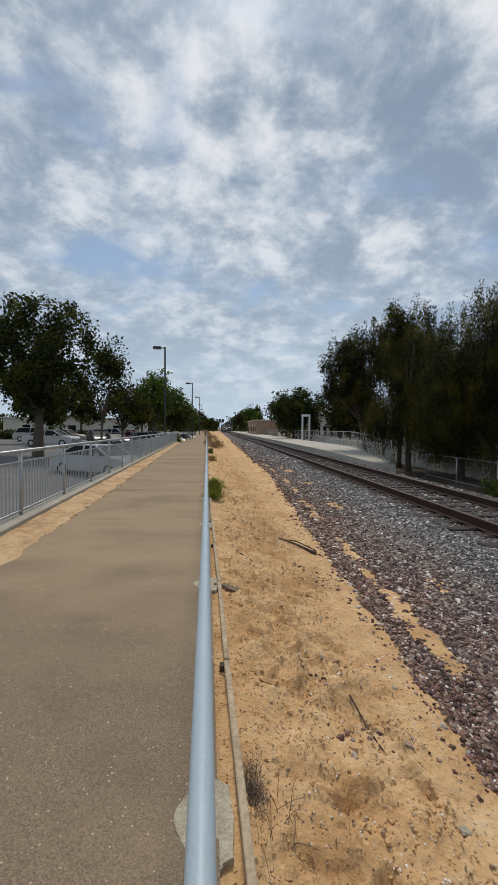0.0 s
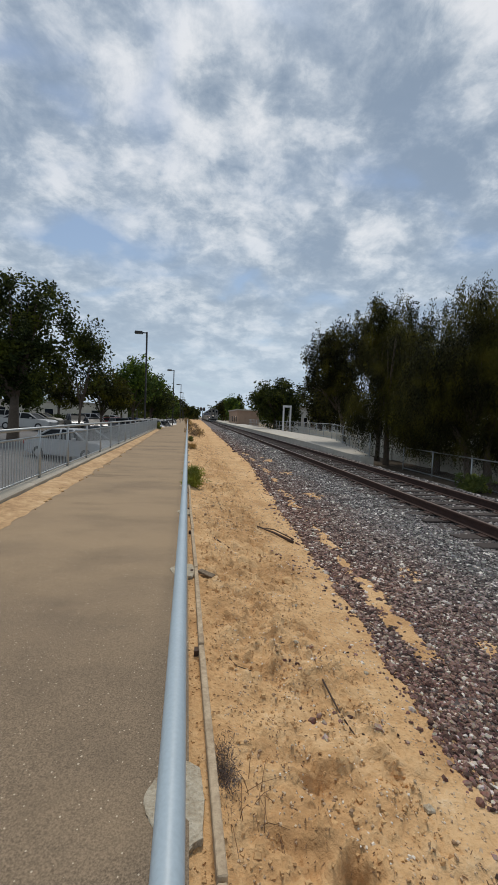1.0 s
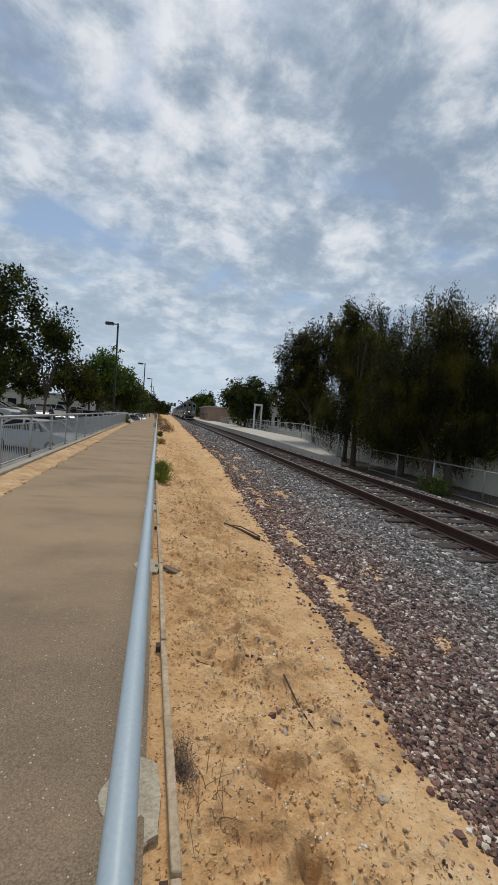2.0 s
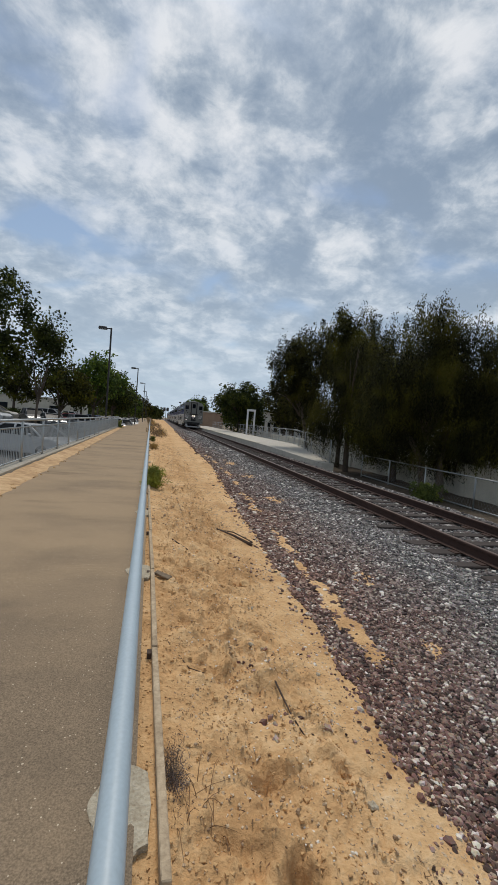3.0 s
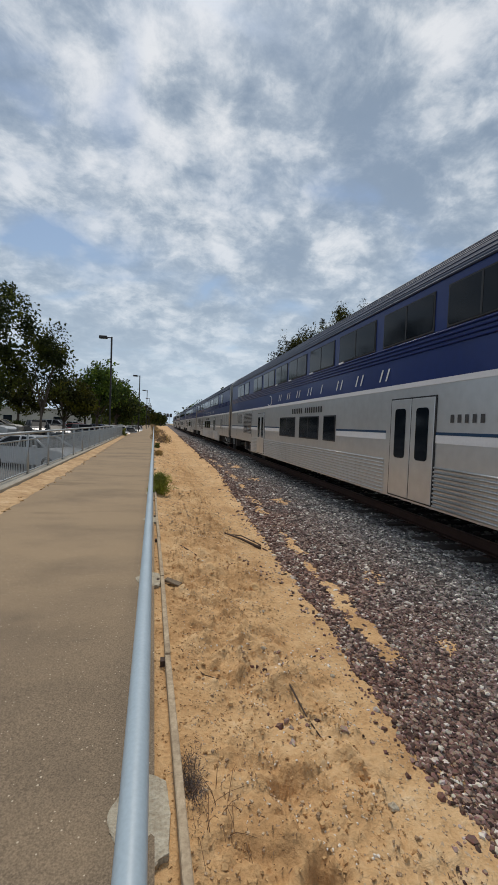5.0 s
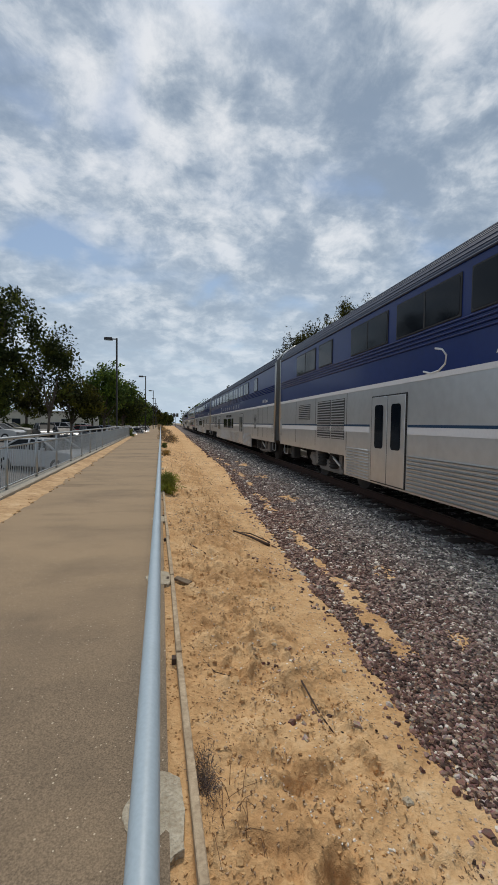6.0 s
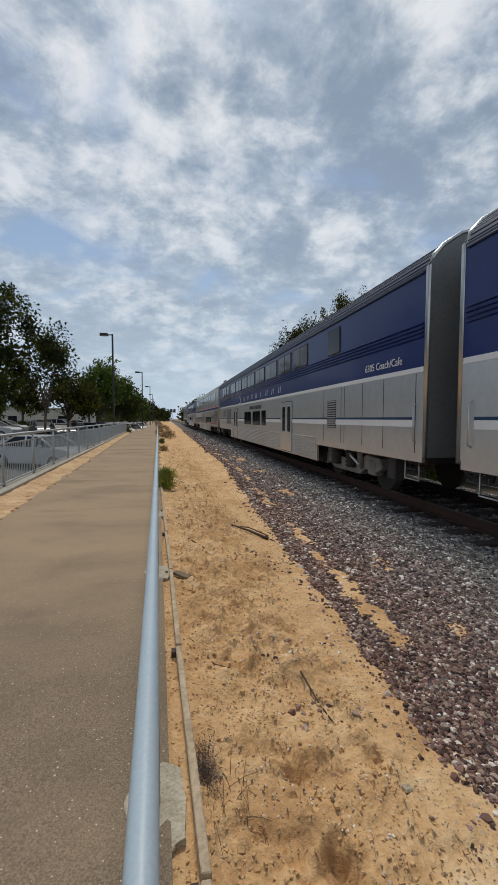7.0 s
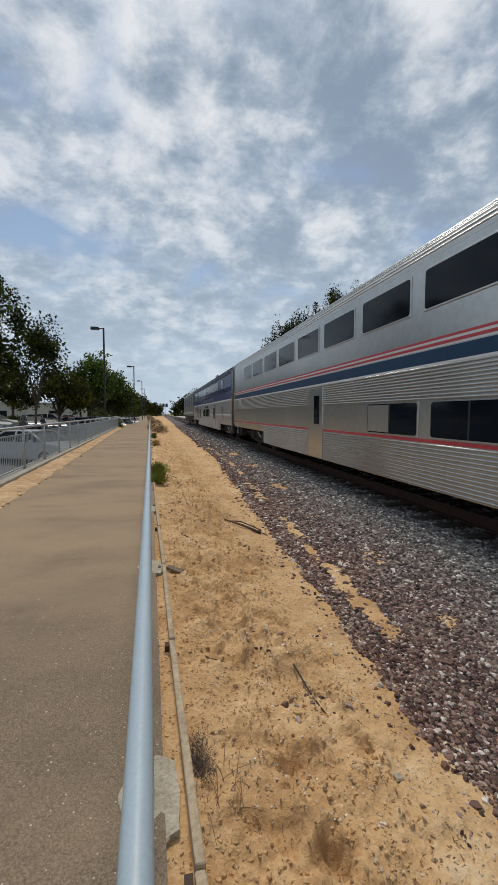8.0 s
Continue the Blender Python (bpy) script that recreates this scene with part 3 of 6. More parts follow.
def build_path():
    bm = B()
    ys = [-14 + 2.0 * i for i in range(65)] + [130, 180, 260]
    rows = []
    for y in ys:
        l, r = path_left(y) - 0.5, rail_x(y) + 0.055
        rows.append([bm.verts.new((x, y, PATH_Z + 0.006 * fbm(x, y, 0.6) - (0.03 if k == 0 else 0))) for k, x in enumerate(np.linspace(l, r, 7))])
    for a, b in zip(rows, rows[1:]):
        for i in range(6):
            bm.faces.new((a[i], a[i + 1], b[i + 1], b[i]))
    ext = bmesh.ops.extrude_face_region(bm, geom=bm.faces[:])
    bmesh.ops.translate(bm, verts=[v for v in ext["geom"] if isinstance(v, bmesh.types.BMVert)], vec=(0, 0, -0.25))
    solid("path", bm, M["path"], "sun-bleached tan asphalt footpath dusted with sand", "path", kind="structure")
    # sand drifted along the foot of the curb
    verts, faces, y, k = [], [], -14.0, 0
    while y < 60:
        l = curb_x(y) + 0.02
        r = path_left(y) - 0.004 * max(0.0, y) - 0.05 + 0.10 * fbm(0, y, 1.5) + 0.04 * fbm(3, y, 4.0)
        for u, h in ((0, 0.075), (0.3, 0.055), (0.6, 0.028), (0.85, 0.012), (1.0, -0.004)):
            x = l + u * (r - l)
            verts.append((x, y, PATH_Z + h * (0.9 + 0.25 * fbm(x, y, 2.0)) + 0.004))
        if k:
            o = (k - 1) * 5
            for i in range(4):
                faces.append((o + i, o + i + 1, o + i + 6, o + i + 5))
        k += 1
        y += 0.12
    me = raw_mesh("sand_drift", verts, faces, M["drift"])
    me.polygons.foreach_set("use_smooth", [True] * len(me.polygons))
    tagged(new("sand_drift", me), "loose sand drifted against the curb", "sand", kind="structure")
    bm = B()
    for y0 in np.arange(-16, 48, 3.0):
        y1 = y0 + 2.985
        vs = []
        for y in (y0, y1):
            c = curb_x(y)
            vs.append([bm.verts.new(p) for p in ((c, y, -0.6), (c + 0.012, y, 0.20), (c - 0.02, y, 0.225), (c - 0.22, y, 0.225), (c - 0.24, y, 0.2), (c - 0.24, y, -0.6))])
        a, b = vs
        for i in range(6):
            bm.faces.new((a[i], a[(i + 1) % 6], b[(i + 1) % 6], b[i]))
        bm.faces.new(a[::-1])
        bm.faces.new(b)
    solid("curb", bm, M["curb"], "worn concrete curb below the picket fence", "curb", kind="structure")
    bm = B()
    prism(bm, [(-140, -0.4), (-140, -0.15), (-14, -0.15), (-3.0, -0.85), (-2.4, -0.85), (-2.4, -1.0), (-14, -0.4)], "y", -40, 200)
    solid("parking_lot", bm, M["lot"], "grey asphalt car park behind the fence", "car park", kind="structure")


def build_track():
    # ballast bed
    prof = [(1.75, -0.40), (2.0, -0.275), (2.6, -0.262), (3.4, -0.24), (4.2, -0.215), (4.6, -0.21), (5.2, -0.215), (6.7, -0.215), (7.3, -0.21), (7.7, -0.20), (8.1, -0.28), (8.6, -0.50), (8.9, -0.66)]
    ys, y = [], -12.0
    while y < 500:
        ys.append(y)
        y += 0.12 if y < 14 else (0.4 if y < 40 else 6.0)
    px = np.interp(np.linspace(0, len(prof) - 1, 61), range(len(prof)), [p[0] for p in prof])
    pz = np.interp(np.linspace(0, len(prof) - 1, 61), range(len(prof)), [p[1] for p in prof])
    verts, faces = [], []
    for y in ys:
        for x, z in zip(px, pz):
            verts.append((x + 0.10 * fbm(5, y, 0.8) * (x < 2.4), y, z + 0.022 * fbm(x, y, 2.2) + 0.012 * fbm(x, y, 11.0) - (0.07 if x < toe_x(y) - 0.05 else 0.0)))
    n = len(px)
    for j in range(len(ys) - 1):
        for i in range(n - 1):
            faces.append((j * n + i, j * n + i + 1, (j + 1) * n + i + 1, (j + 1) * n + i))
    me = raw_mesh("ballast_bed", verts, faces, M["bed"])
    me.polygons.foreach_set("use_smooth", [True] * len(me.polygons))
    tagged(new("ballast_bed", me), "bed of crushed grey and red-brown stone under the track", "ballast", kind="structure")

    rng = np.random.default_rng(7)
    # loose stones of the bed, one mesh
    gold = 1.618
    ico = np.array([(-1, gold, 0), (1, gold, 0), (-1, -gold, 0), (1, -gold, 0), (0, -1, gold), (0, 1, gold), (0, -1, -gold), (0, 1, -gold), (gold, 0, -1), (gold, 0, 1), (-gold, 0, -1), (-gold, 0, 1)]) / 1.75
    ico_f = np.array([(0, 11, 5), (0, 5, 1), (0, 1, 7), (0, 7, 10), (0, 10, 11), (1, 5, 9), (5, 11, 4), (11, 10, 2), (10, 7, 6), (7, 1, 8), (3, 9, 4), (3, 4, 2), (3, 2, 6), (3, 6, 8), (3, 8, 9), (4, 9, 5), (2, 4, 11), (6, 2, 10), (8, 6, 7), (9, 8, 1)])

    def stones(name, n, xr, yr, size, height, mt, label, keep=None, power=1.0, chunky=False):
        sink = 0.22 if mt == M["stone"] else -0.25
        base = np.array([(-1, -1, -.6), (1, -.8, -.7), (.9, 1, -.6), (-.8, .9, -.7), (-.75, -.7, .6), (.7, -.85, .5), (.8, .65, .7), (-.6, .8, .55)], float)
        quads = np.array([(0, 3, 2, 1), (4, 5, 6, 7), (0, 1, 5, 4), (1, 2, 6, 5), (2, 3, 7, 6), (3, 0, 4, 7)])
        if chunky:
            base, quads = ico, ico_f
        nv = len(base)
        x = rng.uniform(xr[0], xr[1], n)
        y = yr[0] + (yr[1] - yr[0]) * rng.uniform(0, 1, n) ** power
        ok = np.array([keep(a, b) if keep else True for a, b in zip(x, y)])
        x, y = x[ok], y[ok]
        n = len(x)
        z = np.array([height(a, b) for a, b in zip(x, y)])
        s = np.minimum(rng.lognormal(0, 0.32, n), 2.0) * size * 0.5
        v = base[None] * (1 + rng.uniform(-0.36, 0.36, (n, nv, 3))) * (s[:, None] * np.stack([rng.uniform(.7, 1.4, n), rng.uniform(.7, 1.3, n), rng.uniform(.5, 1.0, n)], 1))[:, None, :]
        ang = rng.uniform(0, 2 * np.pi, n)
        tilt = rng.uniform(-0.7, 0.7, n)
        c, sn = np.cos(tilt)[:, None], np.sin(tilt)[:, None]
        v = np.stack([v[..., 0], c * v[..., 1] - sn * v[..., 2], sn * v[..., 1] + c * v[..., 2]], -1)
        c, sn = np.cos(ang)[:, None], np.sin(ang)[:, None]
        v = np.stack([c * v[..., 0] - sn * v[..., 1], sn * v[..., 0] + c * v[..., 1], v[..., 2]], -1)
        v += np.stack([x, y, z + sink * s], -1)[:, None, :]
        f = (quads[None] + nv * np.arange(n)[:, None, None]).reshape(-1, quads.shape[1])
        me = raw_mesh(name, v.reshape(-1, 3).tolist(), f.tolist(), mt)
        return tagged(new(name, me), label, "stones", kind="stuff")

    def bed_z(x, y):
        if x < toe_x(y):
            return sand_height(x, y)
        return max(float(np.interp(x, px, pz)) + 0.022 * fbm(x, y, 2.2), sand_height(x, y) if x < 2.7 else -1.0)

    def on_bed(x, y):
        toe = toe_x(y) - 0.04
        chance = (x * 7919 + y * 104729) % 1.0
        if x < toe:
            return chance < 0.16 * math.exp((x - toe) / 0.07)
        bare = max(0.0, min(1.0, (bareness(x, y) - 0.24) / 0.34))
        return chance > 0.55 * bare
    def trodden(x, y):
        return x < 1.62 + 0.12 * fbm(3, y, 1.0) and fbm(x, y, 1.1, 4.0) + 0.5 * fbm(x, y, 3.5, 1.0) > -0.04
    stones("strayed_stones", 700, (1.15, 1.98), (0.6, 5.5), 0.019, sand_height, M["stone"], "stray red-brown and pale stones lying on the bank", lambda x, y: fbm(x, y, 1.6, 15.0) + 0.5 * (x - 1.6) > 0.10, 1.4)
    stones("ballast_stones", 52000, (1.85, 4.75), (-0.4, 3.7), 0.0215, bed_z, M["stone"], "loose angular track ballast, grey, red-brown and a few white stones", on_bed, 0.95, True)
    stones("ballast_stones", 31000, (1.85, 4.8), (3.65, 7.6), 0.028, bed_z, M["stone"], "loose angular track ballast beside the ties", on_bed, 1.0)
    stones("ballast_stones", 52000, (1.85, 4.9), (7.5, 22), 0.036, bed_z, M["stone"], "loose angular track ballast farther along the line", on_bed, 1.4)
    stones("ballast_stones", 24000, (4.5, 8.5), (2.0, 24), 0.04, lambda x, y: bed_z(x, y) - 0.004, M["stone"], "grey ballast stones packed between the ties", None, 1.3)
    stones("ballast_stones", 15000, (1.9, 8.4), (-9, -0.35), 0.046, bed_z, M["stone"], "track ballast behind the standpoint", on_bed)
    stones("sand_clods", 420, (0.74, 1.6), (1.6, 10.0), 0.021, sand_height, M["clod"], "larger lumps of caked sand on the bank", trodden, 1.3, True)
    stones("sand_clods", 9000, (0.62, 1.75), (0.7, 10.0), 0.0125, sand_height, M["clod"], "crumbled clods of sandy soil on the bank", trodden, 1.2)
    stones("sand_pebbles", 9000, (0.72, 2.1), (0.6, 7.0), 0.0085, sand_height, M["pebble"], "small stones and clods strewn on the sandy bank", lambda x, y: fbm(x, y, 1.3, 9.0) > -0.25, 1.4)
    stones("sand_pebbles", 5200, (0.4, 2.2), (6.0, 26.0), 0.019, sand_height, M["pebble"], "small stones and clods farther along the sandy bank", None, 1.4)
    stones("pale_chips", 2100, (0.8, 2.0), (0.6, 6.5), 0.0085, sand_height, M["chip"], "pale stone chips scattered on the bank", lambda x, y: fbm(x, y, 1.9, 17.0) > -0.05, 1.6)
    stones("edge_crumbs", 3000, (0.3, 0.72), (0.6, 9.0), 0.009, lambda x, y: 0.058, M["clod"], "crumbled soil and grit between path and edging board", lambda x, y: rail_x(y) + 0.05 < x < board_x(y) - 0.02, 1.3)
    stones("curb_litter", 620, (-2.3, -1.4), (3.0, 24.0), 0.034, lambda x, y: PATH_Z + 0.012, M["clod"], "clods of soil along the foot of the curb", lambda x, y: curb_x(y) + 0.03 < x < path_left(y) + 0.02 and fbm(x, y, 2.0, 8.0) > -0.05)
    stones("ballast_stones", 20000, (2.0, 5.2), (21.5, 60), 0.075, bed_z, M["stone"], "track ballast in the distance", on_bed, 1.3)
    # wind-blown sand lying in the hollows at the ballast's foot
    verts, faces = [], []
    gx, gy = np.arange(1.95, 3.9, 0.05), np.arange(-1.5, 26, 0.10)
    for y in gy:
        for x in gx:
            bare = bareness(x, y)
            verts.append((x, y, bed_z(max(x, toe_x(y) + 0.01), y) - 0.006 + 0.06 * max(-0.5, min(0.40, bare - 0.29))))
    n = len(gx)
    for j in range(len(gy) - 1):
        for i in range(n - 1):
            faces.append((j * n + i, j * n + i + 1, (j + 1) * n + i + 1, (j + 1) * n + i))
    me = raw_mesh("sand_film", verts, faces, M["sand"])
    me.polygons.foreach_set("use_smooth", [True] * len(me.polygons))
    tagged(new("sand_film", me), "patches of sand among the stones at the ballast's foot", "sand", kind="structure")

    track = thing("railway_track", "single standard-gauge track with rusty rails on dark wooden ties", "railway track", kind="structure")
    for side in (-1, 1):
        xc = TRACK_X + side * 0.753
        pr = [(-0.07, -0.172), (0.07, -0.172), (0.07, -0.158), (0.012, -0.145), (0.009, -0.045), (0.036, -0.035), (0.036, -0.006), (0.028, -0.0005), (-0.028, -0.0005), (-0.036, -0.006), (-0.036, -0.035), (-0.009, -0.045), (-0.012, -0.145), (-0.07, -0.158)]
        bm = B()
        prism(bm, [(xc + a, b) for a, b in pr], "y", -40, 600)
        rail = part("rail", bm, M["steel_rail"], track)
        bm = B()
        box(bm, xc - 0.024, xc + 0.024, -40, 600, -0.004, 0.0035)
        part("running_surface", bm, M["rail_head"], rail, "worn brighter top of the rail")
    ties = []
    for k in range(5):
        bm = B()
        v = box(bm, -1.3, 1.3, -0.115, 0.115, -0.175, 0.0)
        for p in v:
            p.co += Vector((random.uniform(-.05, .05), random.uniform(-.012, .012), random.uniform(-.008, .004)))
        bmesh.ops.bevel(bm, geom=bm.edges[:], offset=0.012, segments=1, affect="EDGES")
        ties.append(mesh_of("tie", bm, M["tie"]))
    bm = B()
    box(bm, -0.17, 0.17, -0.09, 0.09, 0, 0.012)
    plate = mesh_of("tie_plate", bm, M["steel_rail"])
    for i in range(260):
        y = -4.0 + 0.53 * i
        t = part("tie", ties[i % 5], None, track)
        t.matrix_local = pose(TRACK_X + random.uniform(-.05, .05), y + random.uniform(-.02, .02), -0.183, 0, 0, random.uniform(-.8, .8))
        if y < 30:
            for side in (-1, 1):
                p = part("tie_plate", plate, None, track)
                p.matrix_local = pose(TRACK_X + side * 0.753, y, -0.184)


# Ground strip whose dark colour carries the tree shade.
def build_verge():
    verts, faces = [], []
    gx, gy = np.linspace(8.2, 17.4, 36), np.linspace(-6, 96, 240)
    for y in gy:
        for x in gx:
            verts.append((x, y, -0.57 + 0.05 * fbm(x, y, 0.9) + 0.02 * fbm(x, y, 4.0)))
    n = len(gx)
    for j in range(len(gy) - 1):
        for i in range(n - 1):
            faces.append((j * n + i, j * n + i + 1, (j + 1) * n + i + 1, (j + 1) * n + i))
    tagged(new("verge", raw_mesh("verge", verts, faces, M["litter_soil"])), "soil and leaf litter, coloured dark for the tree shade", "ground", kind="structure")


build_ground()
build_verge()
build_sand()
build_path()
build_track()


# ---- handrail and board along the path ----
def build_handrail():
    h = thing("handrail", "round handrail in pale blue-grey paint on posts beside the path", "handrail")
    bm = B()
    tube(bm, [(rail_x(y), y, 0.982) for y in (-12, 0, 3, 6, 12, 24, 48, 80)], 0.0212, 24)
    part("rail", bm, M["rail_paint"], h)
    for i, y in enumerate((-10.6, -8.2, -5.8, -3.4, -0.95, 1.52, 3.93, 6.38, 8.8, 11.2, 13.6, 16, 18.4, 20.8, 23.2, 25.6, 28, 30.4, 32.8, 35.2, 37.6, 40)):
        x = rail_x(y)
        bm = B()
        tube(bm, [(x, y, 0.0), (x, y, 0.97)], 0.019, 14)
        part("post", bm, M["rail_paint"], h)
        bm = B()
        rim = []
        ring = ((-0.10, -0.05), (-0.05, -0.13), (0.03, -0.17), (0.105, -0.16), (0.112, 0.0), (0.10, 0.15), (0.02, 0.18), (-0.07, 0.12), (-0.12, 0.04))
        for k in range(len(ring)):
            (ax, ay), (bx, by) = ring[k], ring[(k + 1) % len(ring)]
            for u in (0.0, 0.25, 0.5, 0.75):
                w = 1 + 0.16 * noise.noise(Vector((13 * (ax + u * (bx - ax)), 13 * (ay + u * (by - ay)), 5.0 * i))) + random.uniform(-0.045, 0.03)
                rim.append((x + (ax + u * (bx - ax)) * (w if ax < 0.09 else 1.0), y + (ay + u * (by - ay)) * w))
        prism(bm, rim, "z", -0.15, PATH_Z + 0.006)
        bev(bm, 0.005, 1)
        for w in bm.verts:
            w.co += Vector((0.006 * noise.noise(w.co * 31), 0.006 * noise.noise(w.co * 37), 0.008 * noise.noise(w.co * 14)))
        part("footing", bm, M["footing"], h, "broken pale concrete footing of a post")


def build_board():
    e = thing("edging_board", "weathered wooden edging boards set on edge along the bank", "edging")
    y = -12.38
    while y < 30:
        ln = 1.36 if y < 12 else 2.4
        bm = B()
        dx = random.uniform(-.008, .008)
        a, b = board_x(y), board_x(y + ln)
        vs = [bm.verts.new(p) for p in ((a - .016 + dx, y, -.05), (a + .018 + dx, y, -.05), (a + .018 + dx, y, .115), (a - .016 + dx, y, .115),
              (b - .016 - dx, y + ln - .012, -.05), (b + .018 - dx, y + ln - .012, -.05), (b + .018 - dx, y + ln - .012, .11), (b - .016 - dx, y + ln - .012, .11))]
        for f in ((0, 1, 2, 3), (7, 6, 5, 4), (0, 4, 5, 1), (1, 5, 6, 2), (2, 6, 7, 3), (3, 7, 4, 0)):
            bm.faces.new([vs[i] for i in f])
        bev(bm, 0.004, 1)
        part("board", bm, M["wood"], e)
        bm = B()
        x = board_x(y + ln)
        box(bm, x - 0.047, x - 0.02, y + ln - 0.05, y + ln, -0.1, 0.09)
        part("stake", bm, M["stick"], e)
        y += ln


build_handrail()
build_board()


# ---- picket fence ----
def build_fence():
    f = thing("picket_fence", "galvanised steel picket fence on the concrete curb", "fence")
    y0, y1 = -14.0, 44.0
    for z, r in ((1.19, 0.03), (1.03, 0.018), (0.29, 0.018)):
        bm = B()
        tube(bm, [(fence_x(y), y, z) for y in (y0, 20, y1)], r, 10)
        part("top_rail" if z > 1.1 else "rail", bm, M["galv"], f)
    bm = B()
    tube(bm, [(0, 0, 0.2), (0, 0, 1.18)], 0.027, 10)
    post = mesh_of("post", bm, M["galv"])
    k = 0
    y = -13.4
    while y < y1:
        p = part("post", post, None, f)
        p.location = (fence_x(y), y, 0)
        y += 2.0
    bm = B()
    box(bm, -0.006, 0.006, -0.006, 0.006, 0.29, 1.03)
    picket = mesh_of("picket", bm, M["galv"])
    y = 3.0
    while k < 290:
        p = part("picket", picket, None, f)
        p.location = (fence_x(y), y, 0)
        y += 0.115
        k += 1
    bm = B()
    for y in list(np.arange(y, y1, 0.115)) + list(np.arange(-14, 3, 0.115)):
        box(bm, fence_x(y) - .006, fence_x(y) + .006, y - .006, y + .006, 0.29, 1.03)
    tagged(part("picket_row", bm, M["galv"], f), kind="stuff")


build_fence()


# ---- the train ----
CAR_L, PITCH, SPEED = 25.6, 26.44, 36.0
HALF = 1.55
ON_SIDE = Matrix(((0, 0, -1, 0), (-1, 0, 0, 0), (0, 1, 0, 0), (0, 0, 0, 1)))


def side_text(s, z):
    """Pose of lettering on the car's flank that starts s metres behind the front end."""
    return Matrix.Translation((-HALF - 0.012, s, z)) @ ON_SIDE


def side_box(bm, sd, s0, s1, z0, z1, d0=0.0, d1=0.02):
    """A slab on the flank sd (-1 faces the path), between depths d0 and d1 outside the wall."""
    a, b = sd * (HALF + d0), sd * (HALF + d1)
    return box(bm, min(a, b), max(a, b), s0, s1, z0, z1)


def roof_outline(inset=0.0, z_low=3.70):
    pts = [(-HALF + inset, z_low), (-HALF + inset, 3.80), (-1.47 + inset, 3.97), (-1.30, 4.14 - inset), (-1.02, 4.32 - inset), (-0.6, 4.45 - inset), (0, 4.51 - inset)]
    return pts + [(-x, z) for x, z in pts[-2::-1]]


def window(car, sd, s0, s1, z0, z1, divide=False, rim="black"):
    bm = B()
    side_box(bm, sd, s0 - 0.03, s1 + 0.03, z0 - 0.03, z1 + 0.03, -0.01, 0.016)
    bev(bm, 0.008, 1)
    w = part("window", bm, M[rim], car)
    bm = B()
    side_box(bm, sd, s0, s1, z0, z1, 0.0, 0.020)
    bmesh.ops.bevel(bm, geom=[e for e in bm.edges if abs(e.verts[0].co.x - e.verts[1].co.x) > 0.01], offset=0.05, segments=3, affect="EDGES", profile=0.5)
    part("pane", bm, M["glass"], w)
    if divide:
        bm = B()
        c = (s0 + s1) / 2
        side_box(bm, sd, c - 0.018, c + 0.018, z0, z1, 0.0, 0.024)
        part("mullion", bm, M["black"], w)
    return w


def truck(car, s, casting="truck"):
    """A passenger truck with two axles, centred s metres behind the front end."""
    t = new("truck")
    t.parent = car
    t.location = (0, s, 0)
    for ds in (-1.3, 1.3):
        for sd in (-1, 1):
            bm = B()
            tube(bm, [(sd * 0.68, ds, 0.46), (sd * 0.70, ds, 0.46), (sd * 0.70, ds, 0.46), (sd * 0.82, ds, 0.46)], [0.47, 0.49, 0.455, 0.455], 28)
            part("wheel", bm, M["dark"], t)
            bm = B()
            box(bm, sd * 1.06 - 0.11, sd * 1.06 + 0.11, ds - 0.17, ds + 0.17, 0.32, 0.64)
            bev(bm, 0.04, 2)
            part("axle_box", bm, M[casting], t)
    for sd in (-1, 1):
        x = sd * 1.06
        bm = B()
        prism(bm, [(-1.75, 0.52), (-1.62, 0.70), (-1.0, 0.74), (-0.75, 0.56), (0.75, 0.56), (1.0, 0.74), (1.62, 0.70), (1.75, 0.52), (1.5, 0.40), (1.0, 0.44), (0.72, 0.27), (-0.72, 0.27), (-1.0, 0.44), (-1.5, 0.40)], "x", x - 0.09, x + 0.09)
        bev(bm, 0.02, 1)
        part("side_frame", bm, M[casting], t)
        for ds in (-0.42, 0.42):
            bm = B()
            zs = [0.40 + 0.02 * k for k in range(24)]
            tube(bm, [(sd * 1.2, ds, z) for z in zs], [0.15 if k % 4 in (2, 3) else 0.12 for k in range(24)], 14)
            part("spring", bm, M["dark"], t)
        bm = B()
        tube(bm, [(sd * 1.24, -0.9, 0.50), (sd * 1.3, -0.2, 0.84), (sd * 1.3, 0.4, 0.86)], 0.035, 8)
        part("damper", bm, M["band"], t)
        for ds in (-0.85, 0.85):
            bm = B()
            prism(bm, [(ds - .09, 0.9), (ds + .13, 0.9), (ds + .05, 0.42), (ds - .07, 0.42)], "x", sd * 1.2 - 0.03, sd * 1.2 + 0.03)
            part("hanger", bm, M[casting], t)
    return t


